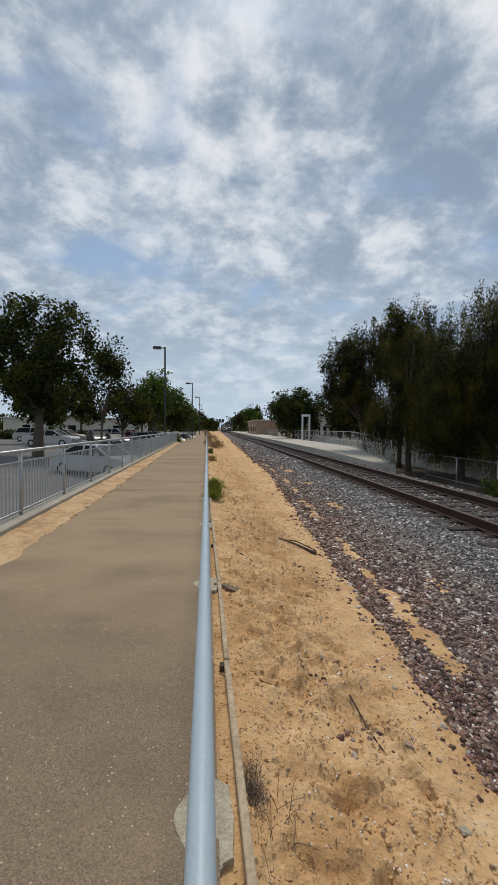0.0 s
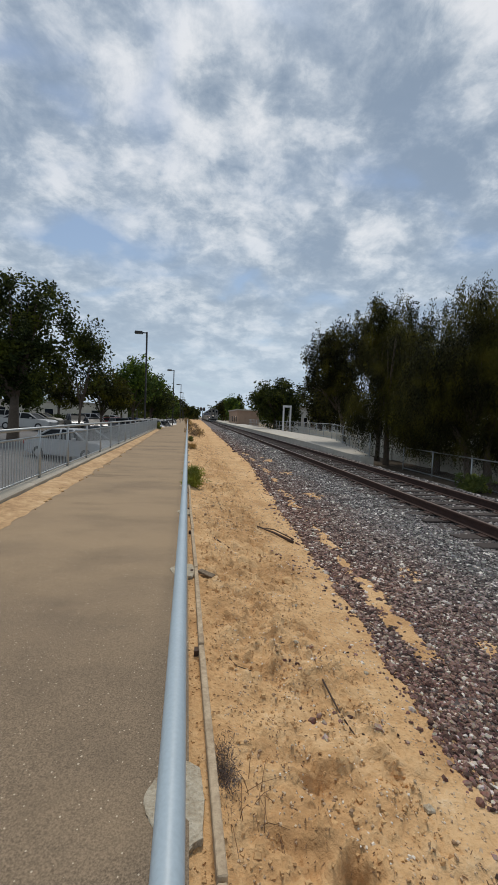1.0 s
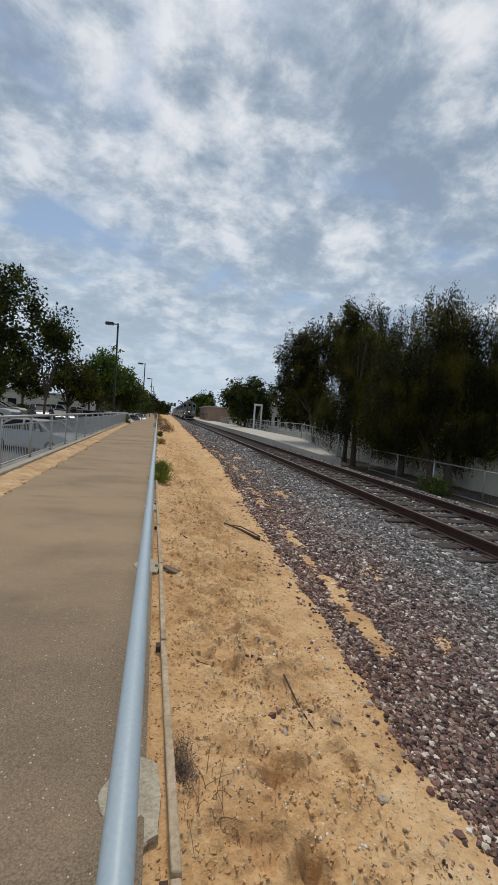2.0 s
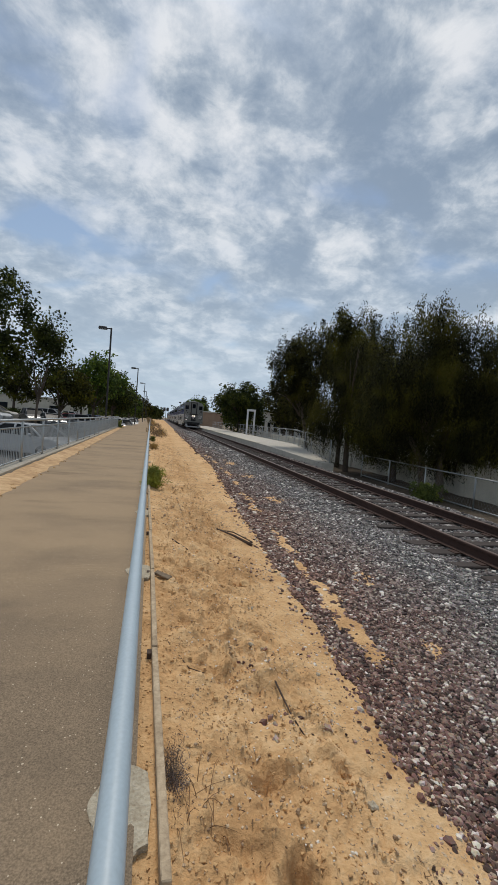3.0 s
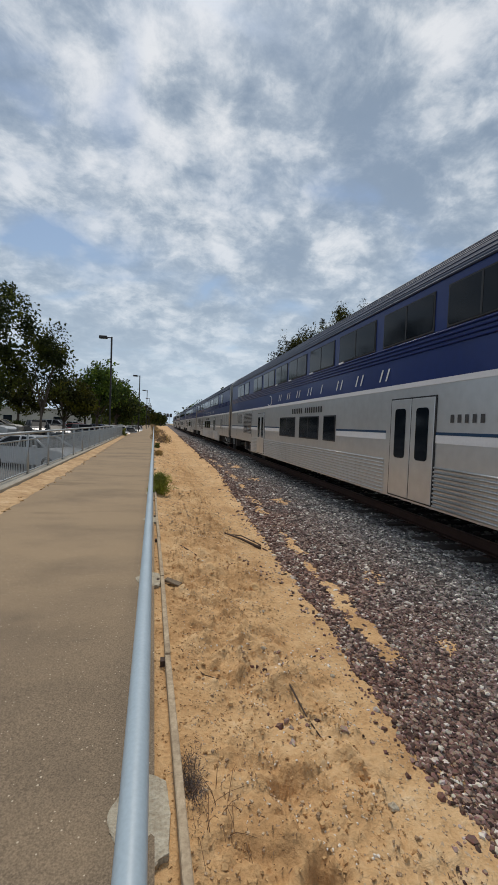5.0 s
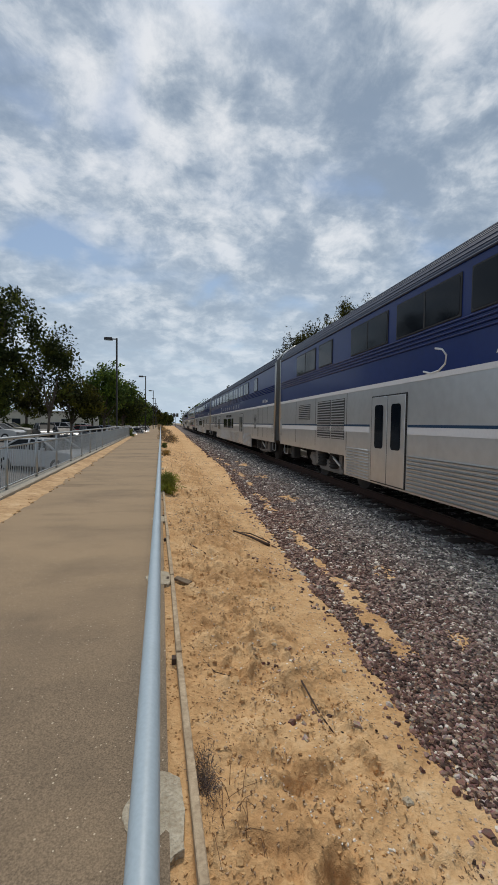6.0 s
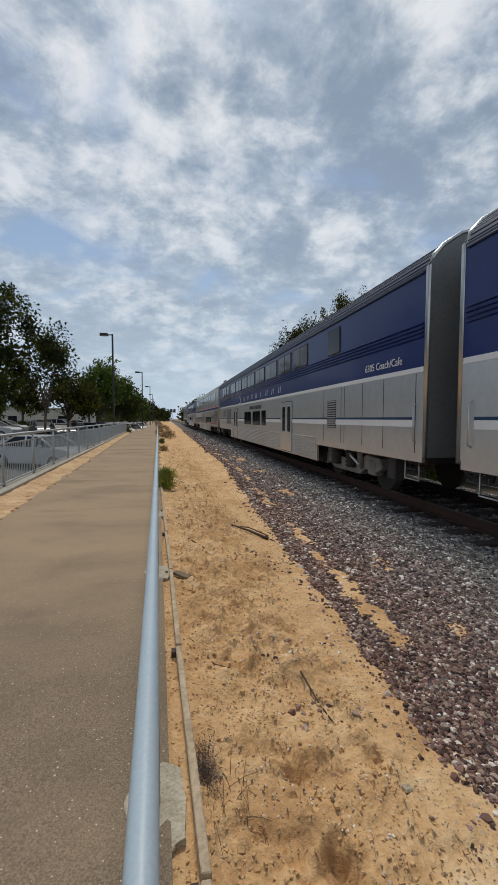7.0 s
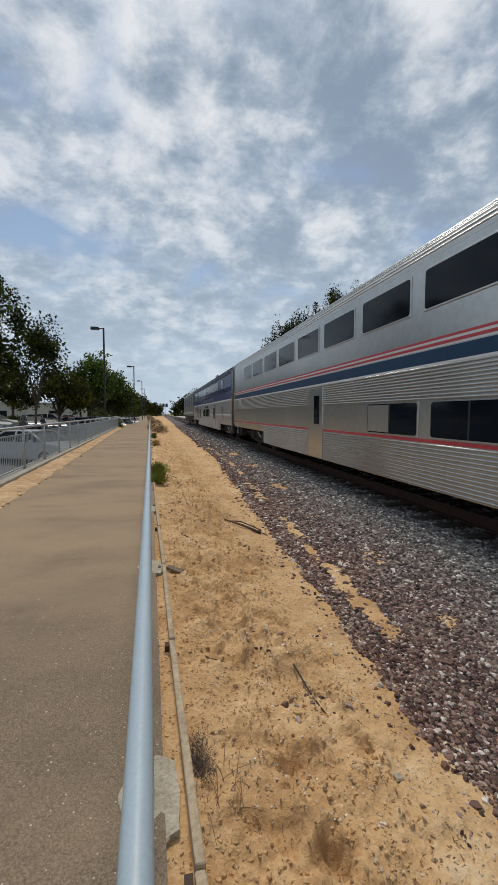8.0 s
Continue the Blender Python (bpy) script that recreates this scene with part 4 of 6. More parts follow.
def underframe(car, cut=4.6):
    bm = B()
    box(bm, -1.3, 1.3, 0.25, CAR_L - 0.25, 0.78, 1.1)
    part("underframe", bm, M["dark"], car)
    bm = B()
    box(bm, -1.25, 1.25, cut + 0.3, CAR_L - cut - 0.3, 0.36, 0.8)
    part("underfloor", bm, M["dark"], car)
    for s, d in ((0.0, -1), (CAR_L, 1)):
        bm = B()
        box(bm, -0.14, 0.14, min(s, s + d * 0.45), max(s, s + d * 0.45), 0.72, 0.98)
        bev(bm, 0.03, 2)
        part("coupler", bm, M["dark"], car)
        for x in (-0.95, -0.6, 0.6, 0.95):
            bm = B()
            tube(bm, [(x, s, 0.85), (x * 0.9, s + d * 0.2, 0.62), (x * 0.8, s + d * 0.38, 0.72)], 0.028, 8)
            part("hose", bm, M["black"], car)
        bm = B()
        box(bm, -1.42, -1.18, s - d * 1.15 - 0.14, s - d * 1.15 + 0.14, 0.42, 0.86)
        bev(bm, 0.02, 1)
        part("equipment_box", bm, M["dark"], car)
        bm = B()
        tube(bm, [(-1.44, s - d * 0.25, 0.82), (-1.44, s - d * 0.25, 0.52), (-1.44, s - d * 0.65, 0.52), (-1.44, s - d * 0.65, 0.82)], 0.014, 8)
        part("step_iron", bm, M["band"], car)


def end_wall(car, s, d, nose=False):
    """The end of a car with its rim and the dark gangway bellows."""
    out = [(-HALF, 0.92), (-HALF, 3.80)] + roof_outline()[2:-2] + [(HALF, 3.80), (HALF, 0.92)]
    bm = B()
    prism(bm, out, "y", min(s, s + d * 0.05), max(s, s + d * 0.05))
    part("end_wall", bm, M["nose"] if nose else M["roof"], car, "dark grey end wall of the car")
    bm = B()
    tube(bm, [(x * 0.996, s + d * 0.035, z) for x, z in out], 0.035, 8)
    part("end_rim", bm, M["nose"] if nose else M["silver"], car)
    if not nose:
        bm = B()
        for k in range(4):
            g = 0.05 + 0.09 * k
            box(bm, -0.72 + 0.02 * (k % 2), 0.72 - 0.02 * (k % 2), min(s + d * g, s + d * (g + 0.09)), max(s + d * g, s + d * (g + 0.09)), 0.95, 3.95)
        part("bellows", bm, M["black"], car)


def fluting(car, sd, s0, s1, zs, r=0.022, mt="silver", depth=0.012):
    bm = B()
    tube(bm, [(sd * (HALF + depth), s0, 0), (sd * (HALF + depth), s1, 0)], r, 6)
    me = mesh_of("rib", bm, M[mt])
    for z in zs:
        part("rib", me, None, car).location = (0, 0, z)


def car_shell(car, lower, upper, border, cut_f, cut_r, skirt_z):
    """Core, flanks and roof common to all the coaches."""
    bm = B()
    box(bm, -HALF + 0.03, HALF - 0.03, 0.05, CAR_L - 0.05, 0.95, 3.74)
    part("core", bm, M["dark"], car)
    for sd in (-1, 1):
        bm = B()
        side_box(bm, sd, 0, CAR_L, 0.95, border, -0.05, 0)
        part("lower_panel", bm, M[lower], car)
        bm = B()
        side_box(bm, sd, cut_f, CAR_L - cut_r, skirt_z, 0.953, -0.05, 0)
        part("skirt", bm, M[lower], car)
        for s0, s1 in ((0.02, cut_f), (CAR_L - cut_r, CAR_L - 0.02)):
            bm = B()
            side_box(bm, sd, s0, s1, 0.84, 0.953, -0.05, 0)
            part("sill", bm, M[lower], car)
        bm = B()
        side_box(bm, sd, 0, CAR_L, border, 3.74, -0.05, 0)
        part("upper_panel", bm, M[upper], car)
    bm = B()
    prism(bm, roof_outline(0.0, 3.742), "y", 0, CAR_L)
    part("roof", bm, M["blue_roof"] if upper == "blue" else M["silver"], car)
    bm = B()
    tube(bm, [(0, 0.02, 0), (0, CAR_L - 0.02, 0)], 0.011 if upper == "blue" else 0.015, 6)
    me = mesh_of("roof_rib", bm, M["blue_roof"] if upper == "blue" else M["silver"])
    edge = roof_outline()[:6]
    run = np.cumsum([0.0] + [math.hypot(b[0] - a[0], b[1] - a[1]) for a, b in zip(edge, edge[1:])])
    for d in np.arange(0.14, run[-1] - 0.05, 0.085):
        x, z = np.interp(d, run, [p[0] for p in edge]), np.interp(d, run, [p[1] for p in edge])
        for q in (-1, 1):
            part("roof_rib", me, None, car).location = (q * x, 0, z)
    underframe(car)
    # Stainless coach: truck castings coloured dark for the shade under its body.
    for s in (3.7, CAR_L - 3.85):
        truck(car, s, "truck" if upper == "blue" else "dark")


def sliding_door(car, sd, s0, z0=0.47, z1=2.06):
    bm = B()
    side_box(bm, sd, s0 - 0.012, s0 + 1.222, z0 - 0.02, z1 + 0.025, -0.02, 0.012)
    d = part("door", bm, M["black"], car, "pair of grey sliding door leaves with dark glass")
    for k in (0, 1):
        a = s0 + 0.02 + k * 0.6
        bm = B()
        side_box(bm, sd, a, a + 0.575, z0, z1, 0.0, 0.022)
        bev(bm, 0.006, 1)
        part("leaf", bm, M["band"], d)
        bm = B()
        side_box(bm, sd, a + 0.13, a + 0.44, 1.10, z1 - 0.15, 0.01, 0.028)
        bmesh.ops.bevel(bm, geom=[e for e in bm.edges if abs(e.verts[0].co.x - e.verts[1].co.x) > 0.01], offset=0.06, segments=3, affect="EDGES", profile=0.5)
        part("pane", bm, M["glass"], d)


def louvre(car, sd, s0, s1, z0, z1, n):
    bm = B()
    side_box(bm, sd, s0, s1, z0, z1, -0.02, 0.006)
    v = part("vent", bm, M["vent"], car, "louvred vent")
    for k in range(n):
        z = z0 + (k + 0.5) * (z1 - z0) / n
        bm = B()
        side_box(bm, sd, s0 + 0.01, s1 - 0.01, z - 0.012, z + 0.012, 0.004, 0.022)
        part("slat", bm, M["band"], v)


def bars(car, s_list, z, h, mt, name, slant=0.0, w=0.10):
    """Plain strokes in place of a mark, one mesh a mark."""
    bm = B()
    for s in s_list:
        vs = side_box(bm, -1, s - w, s, z, z + h, 0.006, 0.010)
        for p in vs[4:]:
            p.co.y -= slant
    part(name, bm, M[mt], car)


def blue_coach(front=False):
    """A two-deck coach: grey below, deep blue above, a white line along the lower deck."""
    car = thing("cab_car" if front else "passenger_coach", "two-deck cab car, grey below and deep blue above, headlights lit" if front else "two-deck railway coach, grey lower deck and deep blue upper deck", "train car", "cars of the passing train")
    border = 2.27
    car_shell(car, "band", "blue", border, 4.65, 5.65, 0.42)
    for sd in (-1, 1):
        bm = B()
        side_box(bm, sd, 0.02, CAR_L - 0.02, border - 0.03, border + 0.05, -0.01, 0.008)
        part("waist_strip", bm, M["white"], car, "pale strip between the decks")
        for s0, s1 in ((0.25, 6.95), (8.3, 10.5), (15.3, 17.4), (18.75, CAR_L - 0.25)):
            bm = B()
            side_box(bm, sd, s0, s1, 1.385, 1.50, -0.01, 0.006)
            part("white_line", bm, M["white"], car)
            bm = B()
            side_box(bm, sd, s0, s1, 1.504, 1.545, -0.01, 0.006)
            part("dark_line", bm, M["navy"], car)
        fluting(car, sd, 0.05, CAR_L - 0.05, (2.78, 2.845, 2.91, 2.975), 0.016, "blue")
        fluting(car, sd, 0.05, CAR_L - 0.05, (3.74,), 0.02, "blue_roof")
        for a, b in ((4.75, 6.9), (8.32, 17.36), (18.74, 19.8)):
            fluting(car, sd, a, b, [0.47 + 0.062 * k for k in range(10)], 0.017, "silver")
        sliding_door(car, sd, 6.92)
        sliding_door(car, sd, 17.44)
        for a, b in ((10.58, 11.25), (11.65, 13.12), (13.6, 15.2)):
            window(car, sd, a, b, 1.28, 1.83, b - a > 1)
        for a, b in ((3.25, 3.9), (5.5, 6.75), (7.1, 8.5), (8.85, 10.45), (10.8, 12.4), (12.75, 14.35), (14.6, 15.95), (16.2, 17.8), (18.15, 19.67), (20.8, 21.68), (22.0, 23.65)):
            window(car, sd, a, b, 3.04, 3.58, b - a > 1)
        louvre(car, sd, 3.42, 3.95, 1.30, 1.95, 12)
        louvre(car, sd, 19.98, 20.76, 1.20, 2.13, 15)
        louvre(car, sd, 20.82, 21.74, 1.20, 2.13, 15)
        louvre(car, sd, 22.35, 23.4, 1.66, 2.10, 8)
        bm = B()
        for s in (0.22, 1.23, 2.07, 2.95, 3.13, 4.2, 19.86, 21.9, 23.7):
            side_box(bm, sd, s - 0.008, s + 0.008, 0.98, border - 0.04, -0.01, 0.003)
        part("panel_seam", bm, M["dark"], car)
        for s in (0.2, CAR_L - 0.2):
            bm = B()
            a = sd * (HALF + 0.05)
            tube(bm, [(sd * HALF, s, 1.15), (a, s, 1.18), (a, s, 1.72), (sd * HALF, s, 1.75)], 0.012, 6)
            part("grab_iron", bm, M["silver"], car)
    if front:
        for b in (10.45, 12.4, 14.35, 15.95):
            bm = B()
            side_box(bm, -1, b - 0.24, b, 2.985, 3.025, 0.0, 0.03)
            part("window_tag", bm, M["white"], car)
        bars(car, [6.6 - 0.14 * k for k in range(12) if k != 5], 1.68, 0.11, "vent", "name_stroke", 0.0, 0.06)
    # big slanted mark and the operator's mark above the lower windows, as plain strokes
    bm = B()
    tube(bm, [(-HALF - 0.002, s, z) for s, z in ((17.0, 2.37), (16.82, 2.32), (16.62, 2.34), (16.48, 2.42), (16.46, 2.54), (16.56, 2.64), (16.72, 2.68))], 0.016, 8)
    part("mark_swoosh", bm, M["white"], car)
    bars(car, [16.5 - 0.985 * k for k in range(1, 9)], 2.42, 0.21, "white", "mark_stroke", 0.10, 0.05)
    bars(car, [16.5 - 0.985 * k - 0.22 for k in range(1, 9) if k != 5], 2.42, 0.21, "white", "mark_stroke", 0.10, 0.05)
    bars(car, [13.9 - 0.17 * k for k in range(15) if k != 6], 1.95, 0.15, "black", "mark_stroke", 0.0, 0.09)
    end_wall(car, CAR_L, 1)
    if not front:
        end_wall(car, 0, -1)
    return car


def silver_coach():
    """An older stainless two-deck coach with red, white and blue stripes."""
    car = thing("stainless_coach", "two-deck stainless steel coach with red, white and blue stripes", "train car", "cars of the passing train")
    car_shell(car, "silver", "silver", 2.27, 6.2, 6.4, 0.40)
    for sd in (-1, 1):
        for z0, z1, mt in ((2.24, 2.43, "navy"), (2.445, 2.47, "white"), (2.475, 2.515, "red"), (2.52, 2.55, "white"), (2.555, 2.59, "red"), (1.085, 1.135, "red"), (2.205, 2.235, "white")):
            bm = B()
            side_box(bm, sd, 0.05, CAR_L - 0.05, z0, z1, -0.01, 0.006)
            part("stripe", bm, M[mt], car)
        for k in range(11):
            s = 2.0 + 1.94 * k
            window(car, sd, s, s + 1.55, 3.04, 3.60, False, "silver")
        for a, b in ((5.6, 7.15), (7.6, 9.15), (9.5, 11.05)):
            w = window(car, sd, a, b, 1.17, 1.68, True, "silver")
            if a > 9:
                bm = B()
                side_box(bm, sd, 10.3, 11.03, 1.19, 1.66, 0.0, 0.023)
                part("blanking_panel", bm, M["silver"], w, "grey panel over half the window")
        fluting(car, sd, 4.6, CAR_L - 0.05, [1.735 + 0.050 * k for k in range(10)], 0.015)
        fluting(car, sd, 3.35, 4.2, [1.86 + 0.050 * k for k in range(7)], 0.015)
        for a, b in ((6.3, 13.2), (14.3, CAR_L - 6.45)):
            fluting(car, sd, a, b, [0.44 + 0.056 * k for k in range(12)], 0.017)
        bm = B()
        side_box(bm, sd, 13.28, 14.25, 0.42, 2.16, -0.01, 0.030)
        bev(bm, 0.01, 1)
        d = part("door", bm, M["silver"], car)
        bm = B()
        side_box(bm, sd, 13.5, 13.82, 1.25, 1.95, 0.0, 0.040)
        part("pane", bm, M["glass"], d)
        louvre(car, sd, 1.15, 2.6, 1.22, 2.17, 15)
    end_wall(car, CAR_L, 1)
    end_wall(car, 0, -1)
    return car


def locomotive():
    car = thing("locomotive", "grey-green diesel locomotive pushing at the rear of the train", "locomotive", "cars of the passing train")
    bm = B()
    prism(bm, [(-HALF, 1.2), (-HALF, 3.9), (-1.2, 4.3), (1.2, 4.3), (HALF, 3.9), (HALF, 1.2)], "y", 0.2, 19.0)
    part("body", bm, M["roof"], car)
    bm = B()
    box(bm, -HALF - 0.02, HALF + 0.02, 0.2, 19.0, 3.86, 3.98)
    part("roof_edge", bm, M["white"], car)
    for sd in (-1, 1):
        for s0 in (2, 6, 10, 14):
            louvre(car, sd, s0, s0 + 2.5, 2.4, 3.5, 6)
        bm = B()
        side_box(bm, sd, 0.3, 18.9, 1.5, 1.62, -0.01, 0.01)
        part("white_line", bm, M["white"], car)
    bm = B()
    prism(bm, [(19.0, 1.2), (19.0, 4.2), (19.8, 3.9), (21.0, 2.6), (21.2, 1.2)], "x", -1.5, 1.5)
    part("cab", bm, M["blue"], car)
    bm = B()
    box(bm, -1.3, 1.3, 0.4, 20.6, 0.7, 1.2)
    box(bm, -1.2, 1.2, 7.5, 13.5, 0.3, 0.8)
    part("underframe", bm, M["dark"], car)
    for s in (3.4, 17.2):
        truck(car, s)
    return car


def cab_front(car):
    """The driving end: gangway door in a deep frame, cab windows, chevrons, lamps, pilot."""
    end_wall(car, 0, -1, nose=True)
    y = -0.05
    for sd in (-1, 1):
        bm = B()
        box(bm, sd * 1.13 - 0.29, sd * 1.13 + 0.29, y - 0.03, y + 0.02, 3.16, 3.80)
        bev(bm, 0.02, 2)
        w = part("cab_window", bm, M["black"], car)
        bm = B()
        box(bm, sd * 1.13 - 0.24, sd * 1.13 + 0.24, y - 0.04, y, 3.17, 3.71)
        part("pane", bm, M["glass"], w)
        bm = B()
        tube(bm, [(sd * 1.13, y - 0.05, 3.8), (sd * 1.02, y - 0.06, 3.45)], 0.012, 6)
        part("wiper", bm, M["black"], w)
        # number board
        bm = B()
        box(bm, sd * 1.12 - 0.19, sd * 1.12 + 0.19, y - 0.03, y, 2.50, 2.64)
        nb = part("number_board", bm, M["black"], car)
        lettering("6952", 0.13, M["white"], Matrix.Translation((sd * 1.12 - 0.155, y - 0.033, 2.525)) @ pose(0, 0, 0, 90), nb)
        bm = B()
        box(bm, sd * 1.2 - 0.11, sd * 1.2 + 0.11, y - 0.12, y, 2.76, 2.98)
        bev(bm, 0.03, 2)
        part("horn_box", bm, M["dark"], car)
        # slanted warning stripes
        bm = B()
        box(bm, sd * 1.13 - 0.30, sd * 1.13 + 0.30, y - 0.012, y, 1.62, 2.24)
        panel = part("chevron_panel", bm, M["black"], car, "black panel with slanted white stripes")
        for k in range(-2, 5):
            # each stripe is cut to the panel's bounds
            z_in = 1.62 + 0.155 * k
            rise = 0.60
            pts = []
            for i in range(9):
                u = i / 8
                zc = z_in + rise * (1 - u)
                pts.append((u, zc))
            top = [(u, min(2.24, max(1.62, z + 0.075))) for u, z in pts]
            bot = [(u, min(2.24, max(1.62, z))) for u, z in pts]
            bm = B()
            row = []
            for (u, zt), (_, zb) in zip(top, bot):
                xx = sd * (0.83 + (1 - u) * 0.60) if sd > 0 else -(0.83 + (1 - u) * 0.60)
                if zt - zb > 0.004:
                    row.append((xx, zb, zt))
            for (x0, b0, t0), (x1, b1, t1) in zip(row, row[1:]):
                vs = [bm.verts.new(q) for q in ((x0, y - 0.016, b0), (x1, y - 0.016, b1), (x1, y - 0.016, t1), (x0, y - 0.016, t0))]
                bm.faces.new(vs)
            if len(bm.faces):
                bmesh.ops.remove_doubles(bm, verts=bm.verts[:], dist=0.0005)
                ext = bmesh.ops.extrude_face_region(bm, geom=bm.faces[:])
                bmesh.ops.translate(bm, verts=[v for v in ext["geom"] if isinstance(v, bmesh.types.BMVert)], vec=(0, 0.008, 0))
                part("stripe", bm, M["white"], panel)
            else:
                bm.free()
        # ditch light
        bm = B()
        tube(bm, [(sd * 1.14, y - 0.02, 1.40), (sd * 1.14, y - 0.07, 1.40)], [0.10, 0.095], 18)
        lt = part("ditch_light", bm, M["black"], car)
        bm = B()
        tube(bm, [(sd * 1.14, y - 0.06, 1.40), (sd * 1.14, y - 0.082, 1.40)], [0.055, 0.045], 18)
        part("lens", bm, M["lamp_glow"] if sd < 0 else M["rim"], lt, "lit lamp" if sd < 0 else "")
        bm = B()
        box(bm, sd * 1.48 - 0.03, sd * 1.48 + 0.03, y - 0.02, y, 0.95, 3.8)
        part("corner_post", bm, M["nose"], car)
        bm = B()
        tube(bm, [(sd * 0.95, -0.2, 0.88), (sd * 0.98, -0.42, 0.5), (sd * 0.8, -0.45, 0.32), (sd * 0.62, -0.42, 0.5), (sd * 0.6, -0.22, 0.86)], 0.025, 8)
        part("hose", bm, M["black"], car)
        bm = B()
        tube(bm, [(sd * 1.05, y, 0.97), (sd * 1.05, y - 0.12, 0.97), (sd * 1.3, y - 0.12, 0.97), (sd * 1.3, y, 0.97)], 0.02, 8)
        part("step_iron", bm, M["silver"], car)
    # gangway frame and door
    for x0, x1, z0, z1 in ((-0.66, -0.54, 2.42, 4.43), (0.54, 0.66, 2.42, 4.43), (-0.66, 0.66, 4.34, 4.47), (-0.66, 0.66, 2.26, 2.46)):
        bm = B()
        box(bm, x0, x1, -0.34, -0.03, z0, z1)
        bev(bm, 0.03, 2)
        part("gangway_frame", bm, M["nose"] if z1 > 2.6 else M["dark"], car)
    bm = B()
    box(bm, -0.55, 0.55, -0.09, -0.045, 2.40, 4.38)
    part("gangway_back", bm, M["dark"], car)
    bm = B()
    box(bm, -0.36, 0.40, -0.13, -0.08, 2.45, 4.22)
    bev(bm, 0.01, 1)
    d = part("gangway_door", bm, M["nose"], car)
    bm = B()
    box(bm, -0.26, 0.26, -0.145, -0.11, 3.36, 4.04)
    bmesh.ops.bevel(bm, geom=[e for e in bm.edges if abs(e.verts[0].co.y - e.verts[1].co.y) > 0.01], offset=0.08, segments=3, affect="EDGES", profile=0.5)
    part("pane", bm, M["glass"], d)
    # centre panel under the door with the V and the headlights
    bm = B()
    box(bm, -0.42, 0.42, -0.10, -0.04, 1.22, 2.26)
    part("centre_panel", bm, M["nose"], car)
    bm = B()
    box(bm, -0.36, 0.36, -0.115, -0.09, 1.62, 2.16)
    cp = part("chevron_panel", bm, M["black"], car)
    for k in range(4):
        bm = B()
        z = 1.64 + 0.14 * k
        for sd in (-1, 1):
            vs = []
            for yy in (-0.121, -0.113):
                zt = min(2.15, z + 0.36)
                w = (zt - z) 
                vs.append([bm.verts.new(q) for q in ((0, yy, z), (sd * w, yy, zt), (sd * w, yy, min(2.16, zt + 0.07)), (0, yy, z + 0.07))])
            a, b = vs
            bm.faces.new(a)
            bm.faces.new(b)
            for i in range(4):
                bm.faces.new((a[i], a[(i + 1) % 4], b[(i + 1) % 4], b[i]))
        part("stripe", bm, M["white"], cp)
    for x in (-0.115, 0.115):
        bm = B()
        tube(bm, [(x, -0.10, 2.10), (x, -0.16, 2.10)], 0.10, 20)
        h = part("headlight", bm, M["silver"], car)
        bm = B()
        tube(bm, [(x, -0.15, 2.10), (x, -0.175, 2.10)], [0.052, 0.044], 20)
        part("lens", bm, M["lamp_glow"], h, "lit lamp")
    bm = B()
    box(bm, -0.40, 0.40, -0.13, -0.09, 1.26, 1.56)
    part("grille", bm, M["black"], car)
    # Beam coloured black to stand in for the shaded recess below the nose.
    bm = B()
    box(bm, -1.2, 1.2, -0.06, 0.3, 0.66, 1.06)
    part("buffer_beam", bm, M["black"], car)
    bm = B()
    prism(bm, [(-1.22, 0.72), (-1.22, 0.30), (-0.95, 0.20), (0.95, 0.20), (1.22, 0.30), (1.22, 0.72), (1.0, 0.72), (0.85, 0.40), (-0.85, 0.40), (-1.0, 0.72)], "y", -0.30, -0.22)
    bev(bm, 0.01, 1)
    part("pilot", bm, M["band"], car, "scuffed white pilot plate")


cab_car = blue_coach(front=True)
cab_front(cab_car)
coach_a = blue_coach()
coach_b = copy_thing(coach_a, pose(0, 0, 0))
coach_c = copy_thing(coach_a, pose(0, 0, 0))
coach_d = silver_coach()
coach_e = copy_thing(coach_a, pose(0, 0, 0))
engine = locomotive()
tagged(engine, "", "train car")
lettering("6952 Coach/Baggage", 0.19, M["white"], side_text(2.75, 2.42), cab_car)
lettering("6401 Coach", 0.19, M["white"], side_text(2.1, 2.42), coach_b)
lettering("6305 Coach/Cafe", 0.19, M["white"], side_text(1.95, 2.42), coach_c)
TRAIN = [cab_car, coach_a, coach_b, coach_c, coach_d, coach_e, engine]


# ---- trees ----
def leaf_cloud(rng, centres, spreads, counts, length, width, droop):
    """Small folded leaves scattered in clumps; each leaf is two faces."""
    c = np.repeat(centres, counts, axis=0)
    s = np.repeat(spreads, counts, axis=0)
    n = len(c)
    p = c + np.clip(rng.normal(0, 1, (n, 3)), -1.3, 1.3) * s
    d = rng.normal(0, 1, (n, 3))
    d[:, 2] = d[:, 2] * (1 - droop) - droop * 1.6
    d /= np.linalg.norm(d, axis=1)[:, None]
    q = np.cross(d, rng.normal(0, 1, (n, 3)))
    q /= np.linalg.norm(q, axis=1)[:, None] + 1e-9
    ln = length * rng.uniform(0.6, 1.4, n)[:, None]
    w = width * rng.uniform(0.6, 1.4, n)[:, None]
    k = np.cross(d, q) * w * 0.35
    v = np.stack([p, p + d * ln * 0.5 + q * w + k, p + d * ln, p + d * ln * 0.5 - q * w + k], 1).reshape(-1, 3)
    i = 4 * np.arange(n)
    f = np.concatenate([np.stack([i, i + 1, i + 2], 1), np.stack([i, i + 2, i + 3], 1)])
    return v.tolist(), f.tolist()


